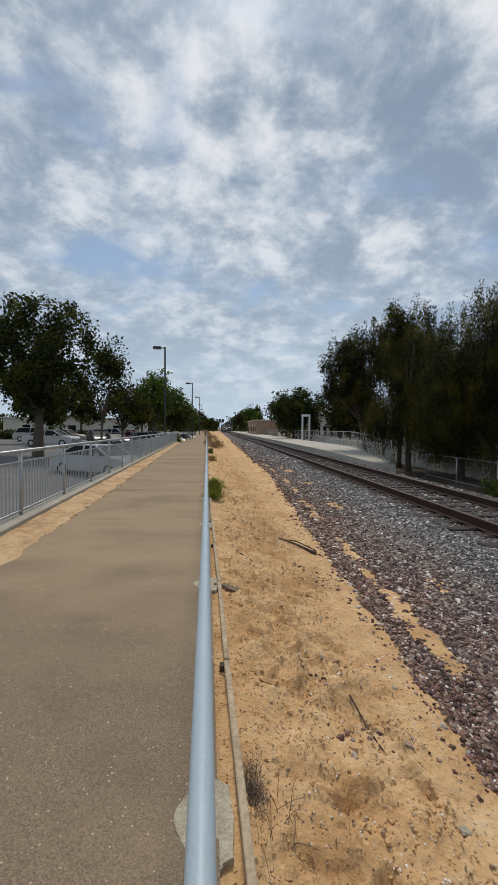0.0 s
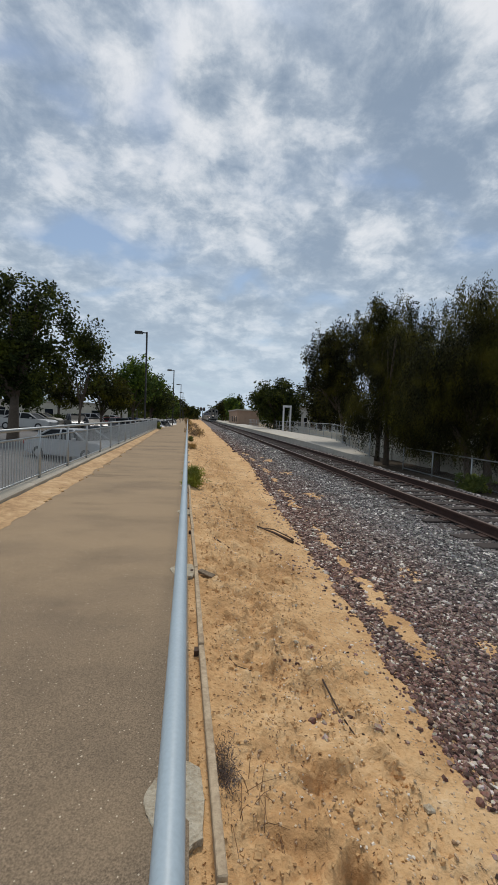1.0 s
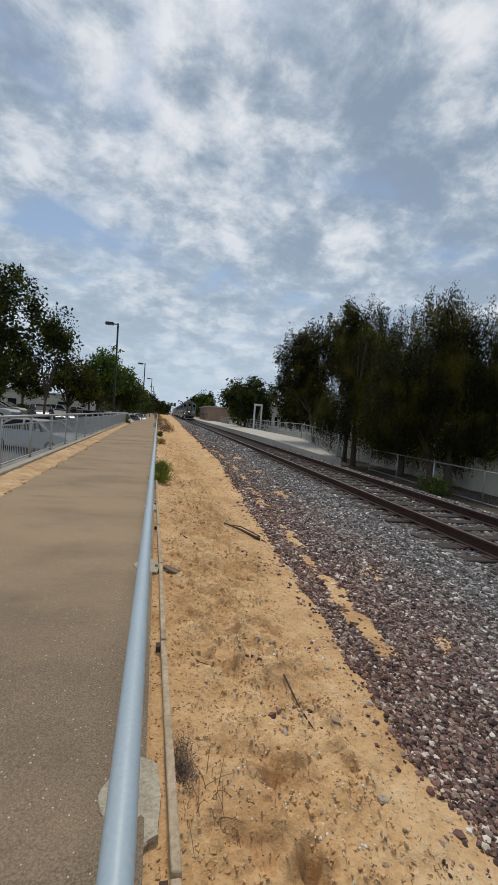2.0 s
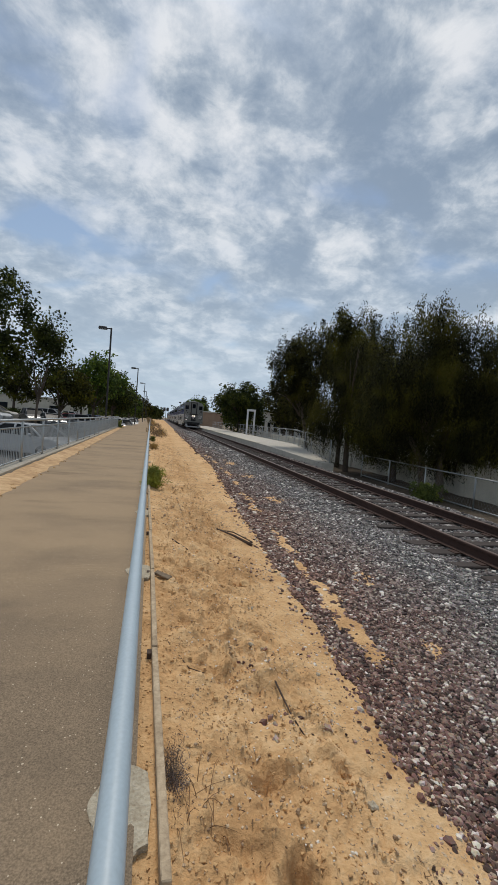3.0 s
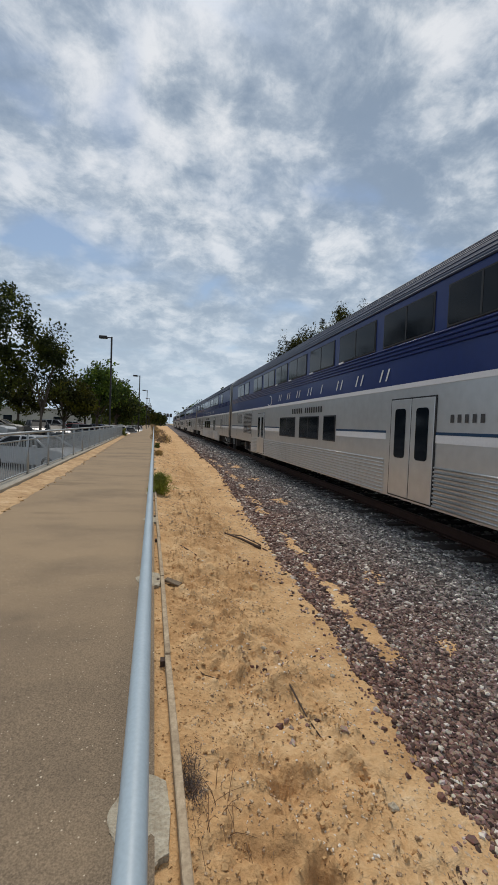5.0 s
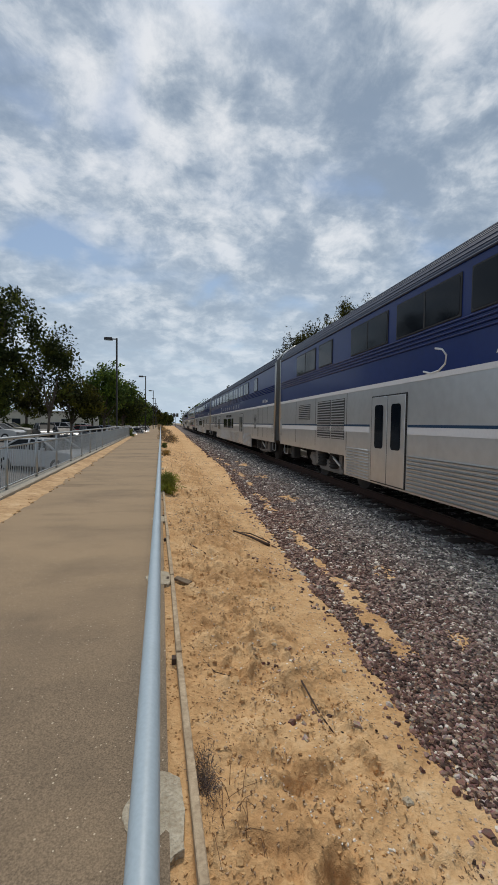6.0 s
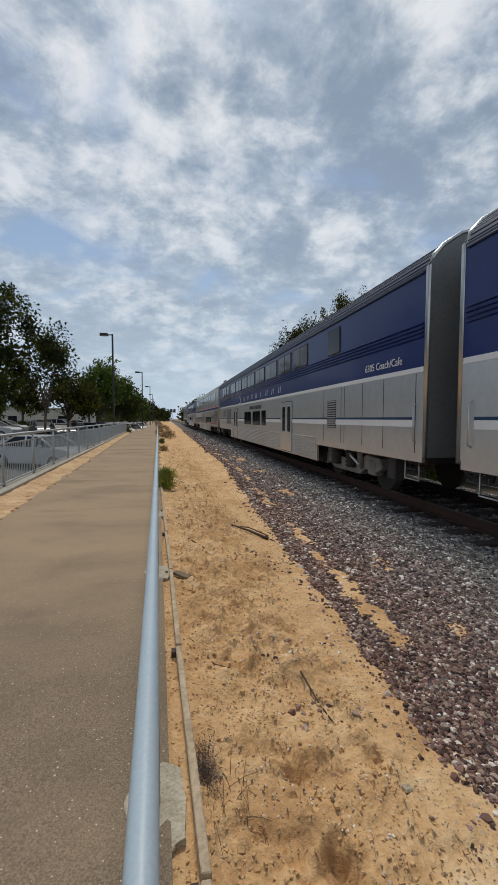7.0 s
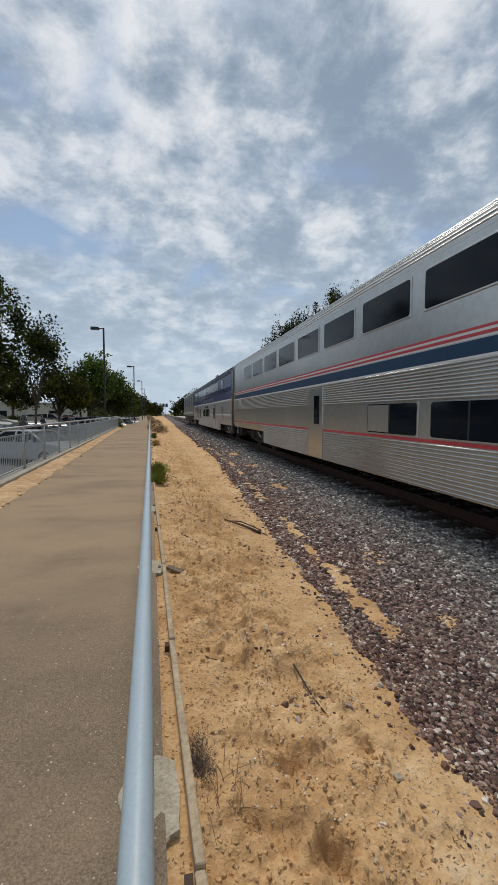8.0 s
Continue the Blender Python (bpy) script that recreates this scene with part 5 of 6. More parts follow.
def tree(name, label, base, crown, leaf, trunk_h, trunk_r, clumps, per, length, width, droop, seed, lean=(0, 0), group="", spread=0.34, hollow=0.35, stems=1, lumpy=0.8, thin=-0.10, strands=0, rise=0.030):
    """crown: ellipsoids (dx, dy, z, rx, ry, rz) about the base; clumps of leaves fill them unevenly."""
    rng = np.random.default_rng(seed)
    t = thing(name, label, "tree", group)
    bx, by, bz = base
    vol = np.array([e[3] * e[4] * e[5] for e in crown])
    pick = rng.choice(len(crown), clumps, p=vol / vol.sum())
    u = rng.normal(0, 1, (clumps, 3))
    u /= np.linalg.norm(u, axis=1)[:, None]
    r = (hollow + (1 - hollow) * rng.uniform(0, 1, clumps) ** 0.6)[:, None] * rng.uniform(0.82, 1.10, clumps)[:, None]
    e = np.array(crown)[pick]
    cen = np.stack([bx + e[:, 0], by + e[:, 1], e[:, 2]], 1) + u * r * e[:, 3:6]
    gaps = np.array([noise.noise(Vector(c) * lumpy + Vector((seed, 0, 0))) for c in cen])
    cen = cen[(cen[:, 2] > bz + 0.6) & (gaps > thin + rise * (cen[:, 2] - 3.0))]
    n = len(cen)
    counts = (per * rng.uniform(0.35, 1.6, n)).astype(int)
    size = spread * rng.uniform(0.6, 1.35, n)
    spr = np.stack([size * (1 - 0.6 * droop), size * (1 - 0.6 * droop), size * (0.75 + 1.2 * droop)], 1)
    v, f = leaf_cloud(rng, cen, spr, counts, length, width, droop)
    if strands:
        # leafy streamers that hang below the outer clumps
        top = np.repeat(cen, strands, axis=0) + rng.normal(0, 1, (n * strands, 3)) * (0.26, 0.26, 0.12)
        drop = rng.uniform(0.3, 1.5, len(top)) * np.clip((top[:, 2] - bz - 0.5) / 1.4, 0.1, 1.0)
        m = 15
        w = np.tile(np.linspace(0, 1, m), len(top))
        pts = np.repeat(top, m, axis=0)
        pts[:, 2] -= w * np.repeat(drop, m)
        pts[:, :2] += rng.normal(0, 0.035, (len(pts), 2))
        pts = pts[pts[:, 2] > bz + 0.35]
        v2, f2 = leaf_cloud(rng, pts, np.full((len(pts), 3), 0.02), np.ones(len(pts), int), length, width, 0.9)
        f = f + [tuple(i + len(v) for i in q) for q in f2]
        v = v + v2
    part("crown", raw_mesh("crown", v, f, M[leaf]), None, t)
    bm = B()
    for k in range(stems):
        ox, oy = (0, 0) if stems == 1 else (0.35 * math.cos(2.4 * k), 0.35 * math.sin(2.4 * k))
        top = Vector((bx + lean[0] + ox * 2.5, by + lean[1] + oy * 2.5, bz + trunk_h))
        mid = Vector((bx + ox + lean[0] * 0.3, by + oy + lean[1] * 0.3, bz + trunk_h * 0.5))
        tube(bm, [(bx + ox, by + oy, bz - 0.2), (bx + ox, by + oy, bz + 0.15), mid, top], [trunk_r * 1.5, trunk_r * 1.1, trunk_r * 0.85, trunk_r * 0.65], 10)
    part("trunk", bm, M["bark"], t)
    for j in rng.choice(n, min(n, 16 if trunk_r > 0.12 else 9), replace=False):
        bm = B()
        tip = Vector(cen[j])
        top = Vector((bx + lean[0], by + lean[1], bz + trunk_h * rng.uniform(0.75, 1.0)))
        m1 = top.lerp(tip, 0.5) + Vector((0, 0, 0.25 + 0.1 * rng.uniform()))
        tube(bm, [top, m1, tip], [trunk_r * 0.5, trunk_r * 0.3, trunk_r * 0.10], 7)
        part("limb", bm, M["bark"], t)
    return t


R = "trees beyond the track"
PEPPER = dict(spread=0.24, lumpy=0.7, thin=0.02, strands=7, rise=0.035)
tree("pepper_tree", "broad dark grey-green tree with hanging foliage down to the fence", (10.9, 14.2, -0.62), [(-0.4, 0.3, 4.5, 1.8, 2.0, 2.3), (-1.5, 0.6, 3.0, 1.4, 1.6, 2.0), (0.9, -0.4, 3.6, 1.7, 1.8, 2.5), (0.2, 0.5, 1.8, 2.3, 1.4, 1.5)], "leaf_right", 2.5, 0.15, 1350, 64, 0.11, 0.016, 0.85, 11, (-0.3, 0.2), R, hollow=0.15, stems=2, **PEPPER)
tree("pepper_tree", "tall dark tree with feathery hanging leaves beside the wall", (13.3, 12.3, -0.62), [(-0.4, 0, 4.1, 2.2, 2.2, 2.2), (0.5, -1.0, 2.4, 2.1, 1.8, 1.9), (-1.0, 0.3, 2.2, 1.6, 1.5, 1.8)], "leaf_right", 2.8, 0.16, 1250, 62, 0.11, 0.016, 0.8, 12, (0.2, 0), R, hollow=0.25, **PEPPER)
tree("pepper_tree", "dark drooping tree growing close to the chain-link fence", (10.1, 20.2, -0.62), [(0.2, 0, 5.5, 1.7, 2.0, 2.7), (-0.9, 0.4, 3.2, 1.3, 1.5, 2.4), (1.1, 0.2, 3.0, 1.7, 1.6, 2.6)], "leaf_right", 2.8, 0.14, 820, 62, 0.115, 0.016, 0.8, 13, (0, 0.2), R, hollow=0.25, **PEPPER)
tree("pepper_tree", "dark tree with yellowish new growth between its neighbours", (11.25, 17.6, -0.62), [(0, 0, 5.0, 1.5, 1.7, 2.4), (-0.4, 0, 2.8, 1.9, 1.7, 2.3)], "leaf_warm", 2.8, 0.16, 820, 62, 0.115, 0.016, 0.75, 14, (0, 0), R, hollow=0.25, **PEPPER)
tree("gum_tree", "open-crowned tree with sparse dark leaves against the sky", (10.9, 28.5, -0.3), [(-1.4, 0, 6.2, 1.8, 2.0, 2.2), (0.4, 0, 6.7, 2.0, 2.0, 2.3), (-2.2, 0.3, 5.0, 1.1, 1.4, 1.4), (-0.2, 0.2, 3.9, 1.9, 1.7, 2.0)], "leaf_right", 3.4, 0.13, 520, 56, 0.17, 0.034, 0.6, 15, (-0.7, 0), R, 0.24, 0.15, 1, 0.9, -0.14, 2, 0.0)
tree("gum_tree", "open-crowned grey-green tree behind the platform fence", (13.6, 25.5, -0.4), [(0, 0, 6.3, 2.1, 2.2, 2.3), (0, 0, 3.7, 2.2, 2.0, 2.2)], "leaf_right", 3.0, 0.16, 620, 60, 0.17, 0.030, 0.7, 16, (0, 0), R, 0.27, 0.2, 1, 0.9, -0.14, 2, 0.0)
tree("gum_tree", "tall slender tree with an olive-green leafy top", (10.7, 22.6, -0.5), [(-0.1, 0, 7.3, 1.0, 1.0, 0.95), (0.2, 0, 5.4, 1.3, 1.2, 1.3)], "leaf_warm", 4.2, 0.12, 200, 70, 0.15, 0.030, 0.6, 19, (0, 0), R, 0.25, 0.1, 1, 0.9, -0.2, 2, 0.0)
tree("street_tree", "broad leafy dark green tree behind the platform", (11.7, 60, -0.3), [(0.0, 0, 5.3, 3.0, 3.0, 2.5), (-2.3, 0, 4.5, 2.0, 2.2, 1.9), (2.4, 0, 4.5, 2.8, 2.6, 2.4), (0.6, 0, 2.0, 3.4, 2.4, 1.7)], "leaf_left", 3.0, 0.2, 520, 44, 0.32, 0.085, 0.35, 17, (0, 0), R, 0.42, 0.2)
tree("street_tree", "rounded dark tree farther along the platform", (13.8, 44, -0.3), [(0, 0, 4.4, 2.2, 2.4, 2.6), (0.6, 0, 2.6, 2.4, 2.2, 1.8)], "leaf_right", 2.4, 0.18, 200, 45, 0.3, 0.08, 0.3, 18, (0, 0), R, 0.42, 0.2)
for k, (x, y, h) in enumerate(((13.5, 76, 7.5), (17.5, 52, 7.0), (11.5, 132, 8.5), (13, 140, 9.0), (11, 175, 9.0), (15, 215, 10), (20, 96, 8), (24, 70, 8.5), (27, 50, 8.0), (22, 34, 7.0))):
    tree("street_tree", "rounded green tree in the row along the line", (x, y, -0.4), [(0, 0, h * 0.66, h * .32, h * .32, h * .34), (0.8, 0, h * 0.45, h * .30, h * .28, h * .26)], ("leaf_left", "leaf_right", "leaf_green")[k % 3], h * 0.4, 0.2, 150, 42, 0.5, 0.17, 0.2, 30 + k, (0, 0), R, 0.55, 0.3)

Lf = "trees in the car park"
tree("shade_tree", "large dark broad-leaved tree with gaps of sky in its crown", (-10.9, 28, -0.4), [(0.2, 0, 7.6, 2.9, 2.9, 2.7), (-1.9, 0.4, 6.0, 2.6, 2.8, 2.8), (1.7, -0.2, 5.6, 2.0, 2.4, 2.3), (0, 0, 4.4, 3.0, 2.6, 1.6)], "leaf_left", 2.9, 0.34, 720, 62, 0.22, 0.07, 0.35, 51, (0.1, 0), Lf, 0.34, 0.2, 1, 0.85, -0.08)
tree("shade_tree", "thin-crowned tree with sparse dark leaves", (-7.1, 28.6, -0.55), [(0.2, 0, 5.8, 1.7, 1.6, 2.4), (-0.5, 0, 7.2, 1.1, 1.2, 1.2), (0.9, 0, 4.6, 1.0, 1.2, 1.4)], "leaf_left", 2.8, 0.09, 230, 30, 0.20, 0.06, 0.35, 52, (0.1, 0), Lf, 0.32, 0.1)
tree("shade_tree", "low bronzed tree among the parked cars", (-8.4, 41, -0.4), [(0, 0, 3.9, 2.0, 2.0, 1.7), (1.4, 0, 3.3, 1.5, 1.5, 1.2)], "leaf_warm", 2.0, 0.13, 150, 46, 0.26, 0.085, 0.3, 53, (0, 0), Lf, 0.4, 0.2)
tree("shade_tree", "round fresh green tree over the parked cars", (-6.4, 47, -0.4), [(0.3, 0, 6.0, 2.5, 2.5, 1.9), (-0.8, 0, 4.6, 2.4, 2.4, 1.6), (1.8, 0, 4.9, 1.7, 1.9, 1.5)], "leaf_green", 2.8, 0.17, 270, 44, 0.28, 0.09, 0.3, 54, (0, 0), Lf, 0.42, 0.2)
tree("shade_tree", "dense dark green tree over the parked cars", (-5.9, 60, -0.3), [(0, 0, 4.6, 3.2, 3.0, 2.3), (1.4, 0, 3.6, 2.2, 2.2, 1.6)], "leaf_left", 2.4, 0.17, 230, 44, 0.32, 0.10, 0.3, 55, (0, 0), Lf, 0.46, 0.2)
for k, (x, y, h) in enumerate(((-7.5, 78, 7), (-6.5, 100, 7.5), (-7, 130, 8), (-6, 165, 9), (-18, 46, 7.5), (-26, 40, 8.5), (-34, 52, 9.5), (-20, 66, 9), (-14, 84, 9), (-30, 80, 10), (-45, 62, 10), (-16, 120, 10), (-40, 34, 8))):
    tree("shade_tree", "rounded dark tree farther back in the car park", (x, y, -0.3), [(0, 0, h * 0.66, h * .34, h * .32, h * .33), (0.8, 0, h * 0.47, h * .32, h * .28, h * .26)], ("leaf_left", "leaf_green", "leaf_left", "leaf_warm")[k % 4], h * 0.4, 0.2, 120, 42, 0.46, 0.16, 0.25, 70 + k, (0, 0), Lf, 0.52, 0.3)


# ---- far woods closing the view ----
def far_woods():
    rng = np.random.default_rng(5)
    cen = []
    for k in range(1500):
        a = rng.uniform(-1.35, 1.35) if k < 1100 else rng.uniform(1.35, 4.9)
        d = rng.uniform(240, 420)
        h = 5 + 5 * (0.5 + 0.5 * math.sin(a * 23) * math.sin(a * 9 + 1))
        x, y = d * math.sin(a), d * math.cos(a)
        if abs(x - 6) < 4.5 and y > 0:
            continue
        cen.append((x, y, -0.5 + h * rng.uniform(0.05, 1)))
    cen = np.array(cen)
    v, f = leaf_cloud(rng, cen, np.full((len(cen), 3), 2.6), np.full(len(cen), 26), 2.2, 0.9, 0.1)
    tagged(new("far_woods", raw_mesh("far_woods", v, f, M["leaf_left"])), "line of dark trees far off", "woods", kind="stuff")


far_woods()


# ---- lamps ----
def street_lamp(x, y, top, base):
    t = thing("street_lamp", "dark bronze car-park lamp on a tall square pole", "street lamp", "lamps along the car park", at=pose(x, y, base))
    h = top - base
    bm = B()
    box(bm, -0.065, 0.065, -0.065, 0.065, 0.5, h)
    bev(bm, 0.01, 1)
    part("pole", bm, M["pole"], t)
    bm = B()
    tube(bm, [(0, 0, 0), (0, 0, 0.62)], 0.26, 20)
    part("base", bm, M["concrete"], t)
    bm = B()
    box(bm, -0.40, 0.02, -0.04, 0.04, h - 0.12, h - 0.04)
    part("arm", bm, M["pole"], t)
    bm = B()
    v = box(bm, -0.98, -0.32, -0.22, 0.22, h - 0.17, h + 0.03)
    for p in v[4:]:
        p.co.x = -0.65 + (p.co.x + 0.65) * 0.9
    bev(bm, 0.02, 2)
    hd = part("head", bm, M["pole"], t)
    bm = B()
    box(bm, -0.90, -0.42, -0.16, 0.16, h - 0.185, h - 0.165)
    part("lens", bm, M["band"], hd)


def lot_z(x):
    return -0.85 + 0.7 * max(0.0, min(1.0, (-3.0 - x) / 11.0))


street_lamp(-3.78, 36, 8.36, lot_z(-3.78))
for x, y in ((-3.06, 64), (-3.05, 92), (-3.6, 122), (-4.2, 152)):
    street_lamp(x, y, 8.36, -0.5)


# ---- parked cars ----
def parked_car(x, y, turn, paint, estate=False):
    names = {"white": "white", "silver": "silver", "black": "black", "grey": "dark grey", "red": "dark red", "blue": "dark blue", "beige": "beige"}
    t = thing("parked_car", names[paint] + (" estate car" if estate else " saloon car") + " parked on the asphalt", "car", "cars in the car park", at=pose(x, y, lot_z(x), 0, 0, turn))
    up = 0.18 if estate else 0.0
    bm = B()
    prism(bm, [(-2.3, 0.35), (-2.33, 0.72), (-2.05, 0.90), (-1.15, 0.98 + up * 0.4), (1.25, 1.0 + up * 0.4), (2.05, 0.96 + up * 0.5), (2.28, 0.78), (2.28, 0.36), (1.8, 0.24), (-1.8, 0.24)], "x", -0.9, 0.9)
    bev(bm, 0.07, 3)
    part("body", bm, M["car_" + paint], t)
    rear = 2.1 if estate else 1.75
    cab = [(-1.2, 0.95), (-0.45, 1.40 + up), (0.1, 1.45 + up), (0.85 if not estate else 1.6, 1.42 + up), (rear, 0.98)]
    bm = B()
    prism(bm, cab, "x", -0.78, 0.78)
    for v in bm.verts:
        if v.co.z > 1.2:
            v.co.x *= 0.86
    bev(bm, 0.03, 2)
    part("glasshouse", bm, M["car_glass"], t)
    bm = B()
    v = box(bm, -0.67, 0.67, -0.50, 0.85 if not estate else 1.6, 1.405 + up, 1.47 + up)
    bev(bm, 0.03, 2)
    part("roof", bm, M["car_" + paint], t)
    for sd in (-1, 1):
        for pts in (((-1.25, 0.98), (-0.48, 1.44 + up)), ((0.25, 0.98), (0.2, 1.44 + up)), ((rear, 0.98), (0.86 if not estate else 1.6, 1.44 + up))):
            bm = B()
            (a, za), (b, zb) = pts
            tube(bm, [(sd * 0.80, a, za), (sd * 0.685, b, zb)], 0.045, 6)
            part("pillar", bm, M["car_" + paint], t)
        for yy in (-1.4, 1.38):
            bm = B()
            tube(bm, [(sd * 0.72, yy, 0.32), (sd * 0.78, yy, 0.32), (sd * 0.92, yy, 0.32)], [0.32, 0.325, 0.31], 22)
            w = part("wheel", bm, M["tyre"], t)
            bm = B()
            tube(bm, [(sd * 0.90, yy, 0.32), (sd * 0.935, yy, 0.32)], [0.21, 0.17], 18)
            part("rim", bm, M["rim"], w)
        bm = B()
        box(bm, sd * 0.72 - 0.16, sd * 0.72 + 0.16, 2.2, 2.30, 0.70, 0.86)
        part("tail_lamp", bm, M["tail"], t)
        bm = B()
        box(bm, sd * 0.70 - 0.18, sd * 0.70 + 0.18, -2.345, -2.2, 0.62, 0.76)
        part("headlamp", bm, M["rim"], t)
        bm = B()
        box(bm, sd * 0.98 - 0.09, sd * 0.98 + 0.09, -0.85, -0.72, 0.98, 1.10)
        bev(bm, 0.03, 2)
        part("mirror", bm, M["car_" + paint], t)


for x, y, a, p, e in ((-5.05, 20.5, 62, "silver", False), (-14.0, 38.5, 82, "white", False), (-9.6, 43.5, 25, "grey", False), (-7.6, 46.5, 25, "grey", True), (-5.9, 50, 20, "black", False), (-4.9, 54, 20, "silver", True), (-11.8, 45.5, 25, "black", True),
                      (-4.4, 47, 10, "black", False), (-4.2, 59, 15, "black", False), (-4.6, 66, 15, "silver", False), (-4.2, 73, 15, "white", True), (-4.5, 82, 10, "grey", False), (-10, 56, 80, "red", False), (-13, 58, 80, "silver", True), (-17, 50, 85, "beige", False),
                      (-21, 52, 85, "white", True), (-9, 66, 80, "blue", False), (-13, 70, 85, "white", False), (-4.8, 92, 10, "black", True), (-22, 33, 80, "grey", True), (-26, 34, 80, "white", False)):
    parked_car(x, y, a, p, e)


# ---- the far side of the car park ----
def low_building(name, label, x0, x1, y0, y1, z1, mt, bays, face):
    b = thing(name, label, "building")
    bm = B()
    box(bm, x0, x1, y0, y1, -0.7, z1)
    part("wall", bm, M[mt], b)
    bm = B()
    box(bm, x0 - 0.3, x1 + 0.3, y0 - 0.3, y1 + 0.3, z1, z1 + 0.25)
    part("roof", bm, M["concrete"], b)
    for k in range(bays):
        bm = B()
        if face == "y":
            c = x0 + (k + 0.5) * (x1 - x0) / bays
            box(bm, c - 0.8, c + 0.8, y0 - 0.06, y0 + 0.05, 0.6, 2.0)
        else:
            c = y0 + (k + 0.5) * (y1 - y0) / bays
            box(bm, x0 - 0.06, x0 + 0.05, c - 0.8, c + 0.8, 0.6, 2.0)
        part("window", bm, M["glass"], b)


low_building("shop_building", "low pale stucco building behind the car park trees", -44, -16, 92, 104, 3.4, "wall", 3, "y")
low_building("shop_building", "long low white building at the far side of the car park", -80, -50, 50, 70, 4.2, "wall", 3, "y")
low_building("office_building", "pale stucco building half hidden behind the trees", 17.5, 30, 9, 78, 3.6, "house", 18, "x")
low_building("station_house", "small tan-brown station house by the platform", 9.9, 15, 98, 124, 3.4, "brickred", 5, "x")


def hedge():
    rng = np.random.default_rng(21)
    cen = np.stack([rng.uniform(-32, -12, 260), rng.uniform(60, 61.5, 260), rng.uniform(-0.2, 0.8, 260)], 1)
    v, f = leaf_cloud(rng, cen, np.full((260, 3), 0.35), np.full(260, 60), 0.22, 0.07, 0.1)
    tagged(new("hedge", raw_mesh("hedge", v, f, M["leaf_left"])), "dark clipped hedge behind the parked cars", "hedge", kind="stuff")


hedge()


# ---- platform, ramp and fences beyond the track ----
def build_platform():
    bm = B()
    out = [(7.5, 200), (7.5, 30.0), (7.62, 27.5), (7.95, 24.2), (8.3, 21.5), (8.55, 19.6), (9.1, 19.4), (9.9, 24.5), (11.3, 32.0), (11.9, 200)]
    hz = [0.21, 0.21, 0.18, 0.07, -0.05, -0.12, -0.12, 0.07, 0.21, 0.21]
    top = [bm.verts.new((x, y, z)) for (x, y), z in zip(out, hz)]
    bot = [bm.verts.new((x, y, -0.7)) for x, y in out]
    n = len(out)
    for i in range(n):
        bm.faces.new((top[i], top[(i + 1) % n], bot[(i + 1) % n], bot[i]))
    bm.faces.new((top[0], top[1], top[8], top[9]))
    bm.faces.new((top[1], top[2], top[7], top[8]))
    bm.faces.new((top[2], top[3], top[7]))
    bm.faces.new((top[3], top[4], top[6], top[7]))
    bm.faces.new((top[4], top[5], top[6]))
    solid("platform", bm, M["concrete"], "low pale concrete platform ending in a narrow ramp", "platform", kind="structure")
    bm = B()
    box(bm, 7.46, 7.9, 30, 200, 0.214, 0.222)
    solid("platform_edge_strip", bm, material("tactile_strip", (0.50, 0.46, 0.36), 0.85, var=0.2), "worn pale warning strip along the platform edge", "warning strip", kind="structure")


def railing(label, pts, top_h, mid=True, mesh=False, step=2.4):
    """A fence along a line of (x, y, ground z)."""
    f = thing("chain_link_fence" if mesh else "platform_railing", label, "fence")
    for h in (top_h, top_h * 0.12) if not mid else (top_h, top_h * 0.5, top_h * 0.1):
        bm = B()
        tube(bm, [(x, y, z + h) for x, y, z in pts], 0.022, 8)
        part("rail", bm, M["galv"], f)
    for (x0, y0, z0), (x1, y1, z1) in zip(pts, pts[1:]):
        ln = math.hypot(x1 - x0, y1 - y0)
        k = max(1, round(ln / step))
        for i in range(k + 1):
            u = i / k
            bm = B()
            x, y, z = x0 + u * (x1 - x0), y0 + u * (y1 - y0), z0 + u * (z1 - z0)
            tube(bm, [(x, y, z - 0.15), (x, y, z + top_h + 0.03)], 0.028, 8)
            part("post", bm, M["galv"], f)
        # woven wire
        verts, faces = [], []
        gap = 0.16
        for i in range(int(ln / gap)):
            for d in (1, -1):
                u0 = i * gap / ln
                u1 = min(1, max(0, u0 + d * top_h * 0.9 / ln))
                a = (x0 + u0 * (x1 - x0), y0 + u0 * (y1 - y0), z0 + u0 * (z1 - z0) + top_h * 0.05)
                b = (x0 + u1 * (x1 - x0), y0 + u1 * (y1 - y0), z0 + u1 * (z1 - z0) + top_h * 0.97)
                o = len(verts)
                verts += [a, (a[0], a[1] + 0.0025, a[2]), (b[0], b[1] + 0.0025, b[2]), b, (a[0] + 0.0025, a[1], a[2])]
                faces += [(o, o + 1, o + 2, o + 3), (o, o + 4, o + 3)]
        tagged(part("wire_mesh", raw_mesh("wire_mesh", verts, faces, M["galv"]), None, f), kind="stuff")


build_platform()
railing("galvanised railing with wire mesh along the back of the platform", [(8.95, 19.6, -0.12), (9.8, 24.6, 0.07), (11.1, 32.0, 0.21), (11.6, 60, 0.21), (11.7, 90, 0.21)], 1.15)
railing("chain-link fence with a top rail below the trees", [(10.0, 3.5, -0.64), (10.05, 11.0, -0.64), (10.2, 18.6, -0.62)], 1.08, False, True)
bm = B()
for k in range(13):
    box(bm, 11.95, 12.15, 1.0 + 3.2 * k, 4.18 + 3.2 * k, -0.75, 0.62)
    box(bm, 11.89, 12.21, 0.9 + 3.2 * k, 1.14 + 3.2 * k, -0.75, 0.68)
solid("boundary_wall", bm, M["wall"], "grey block wall stained with age behind the chain-link fence", "wall", kind="structure")


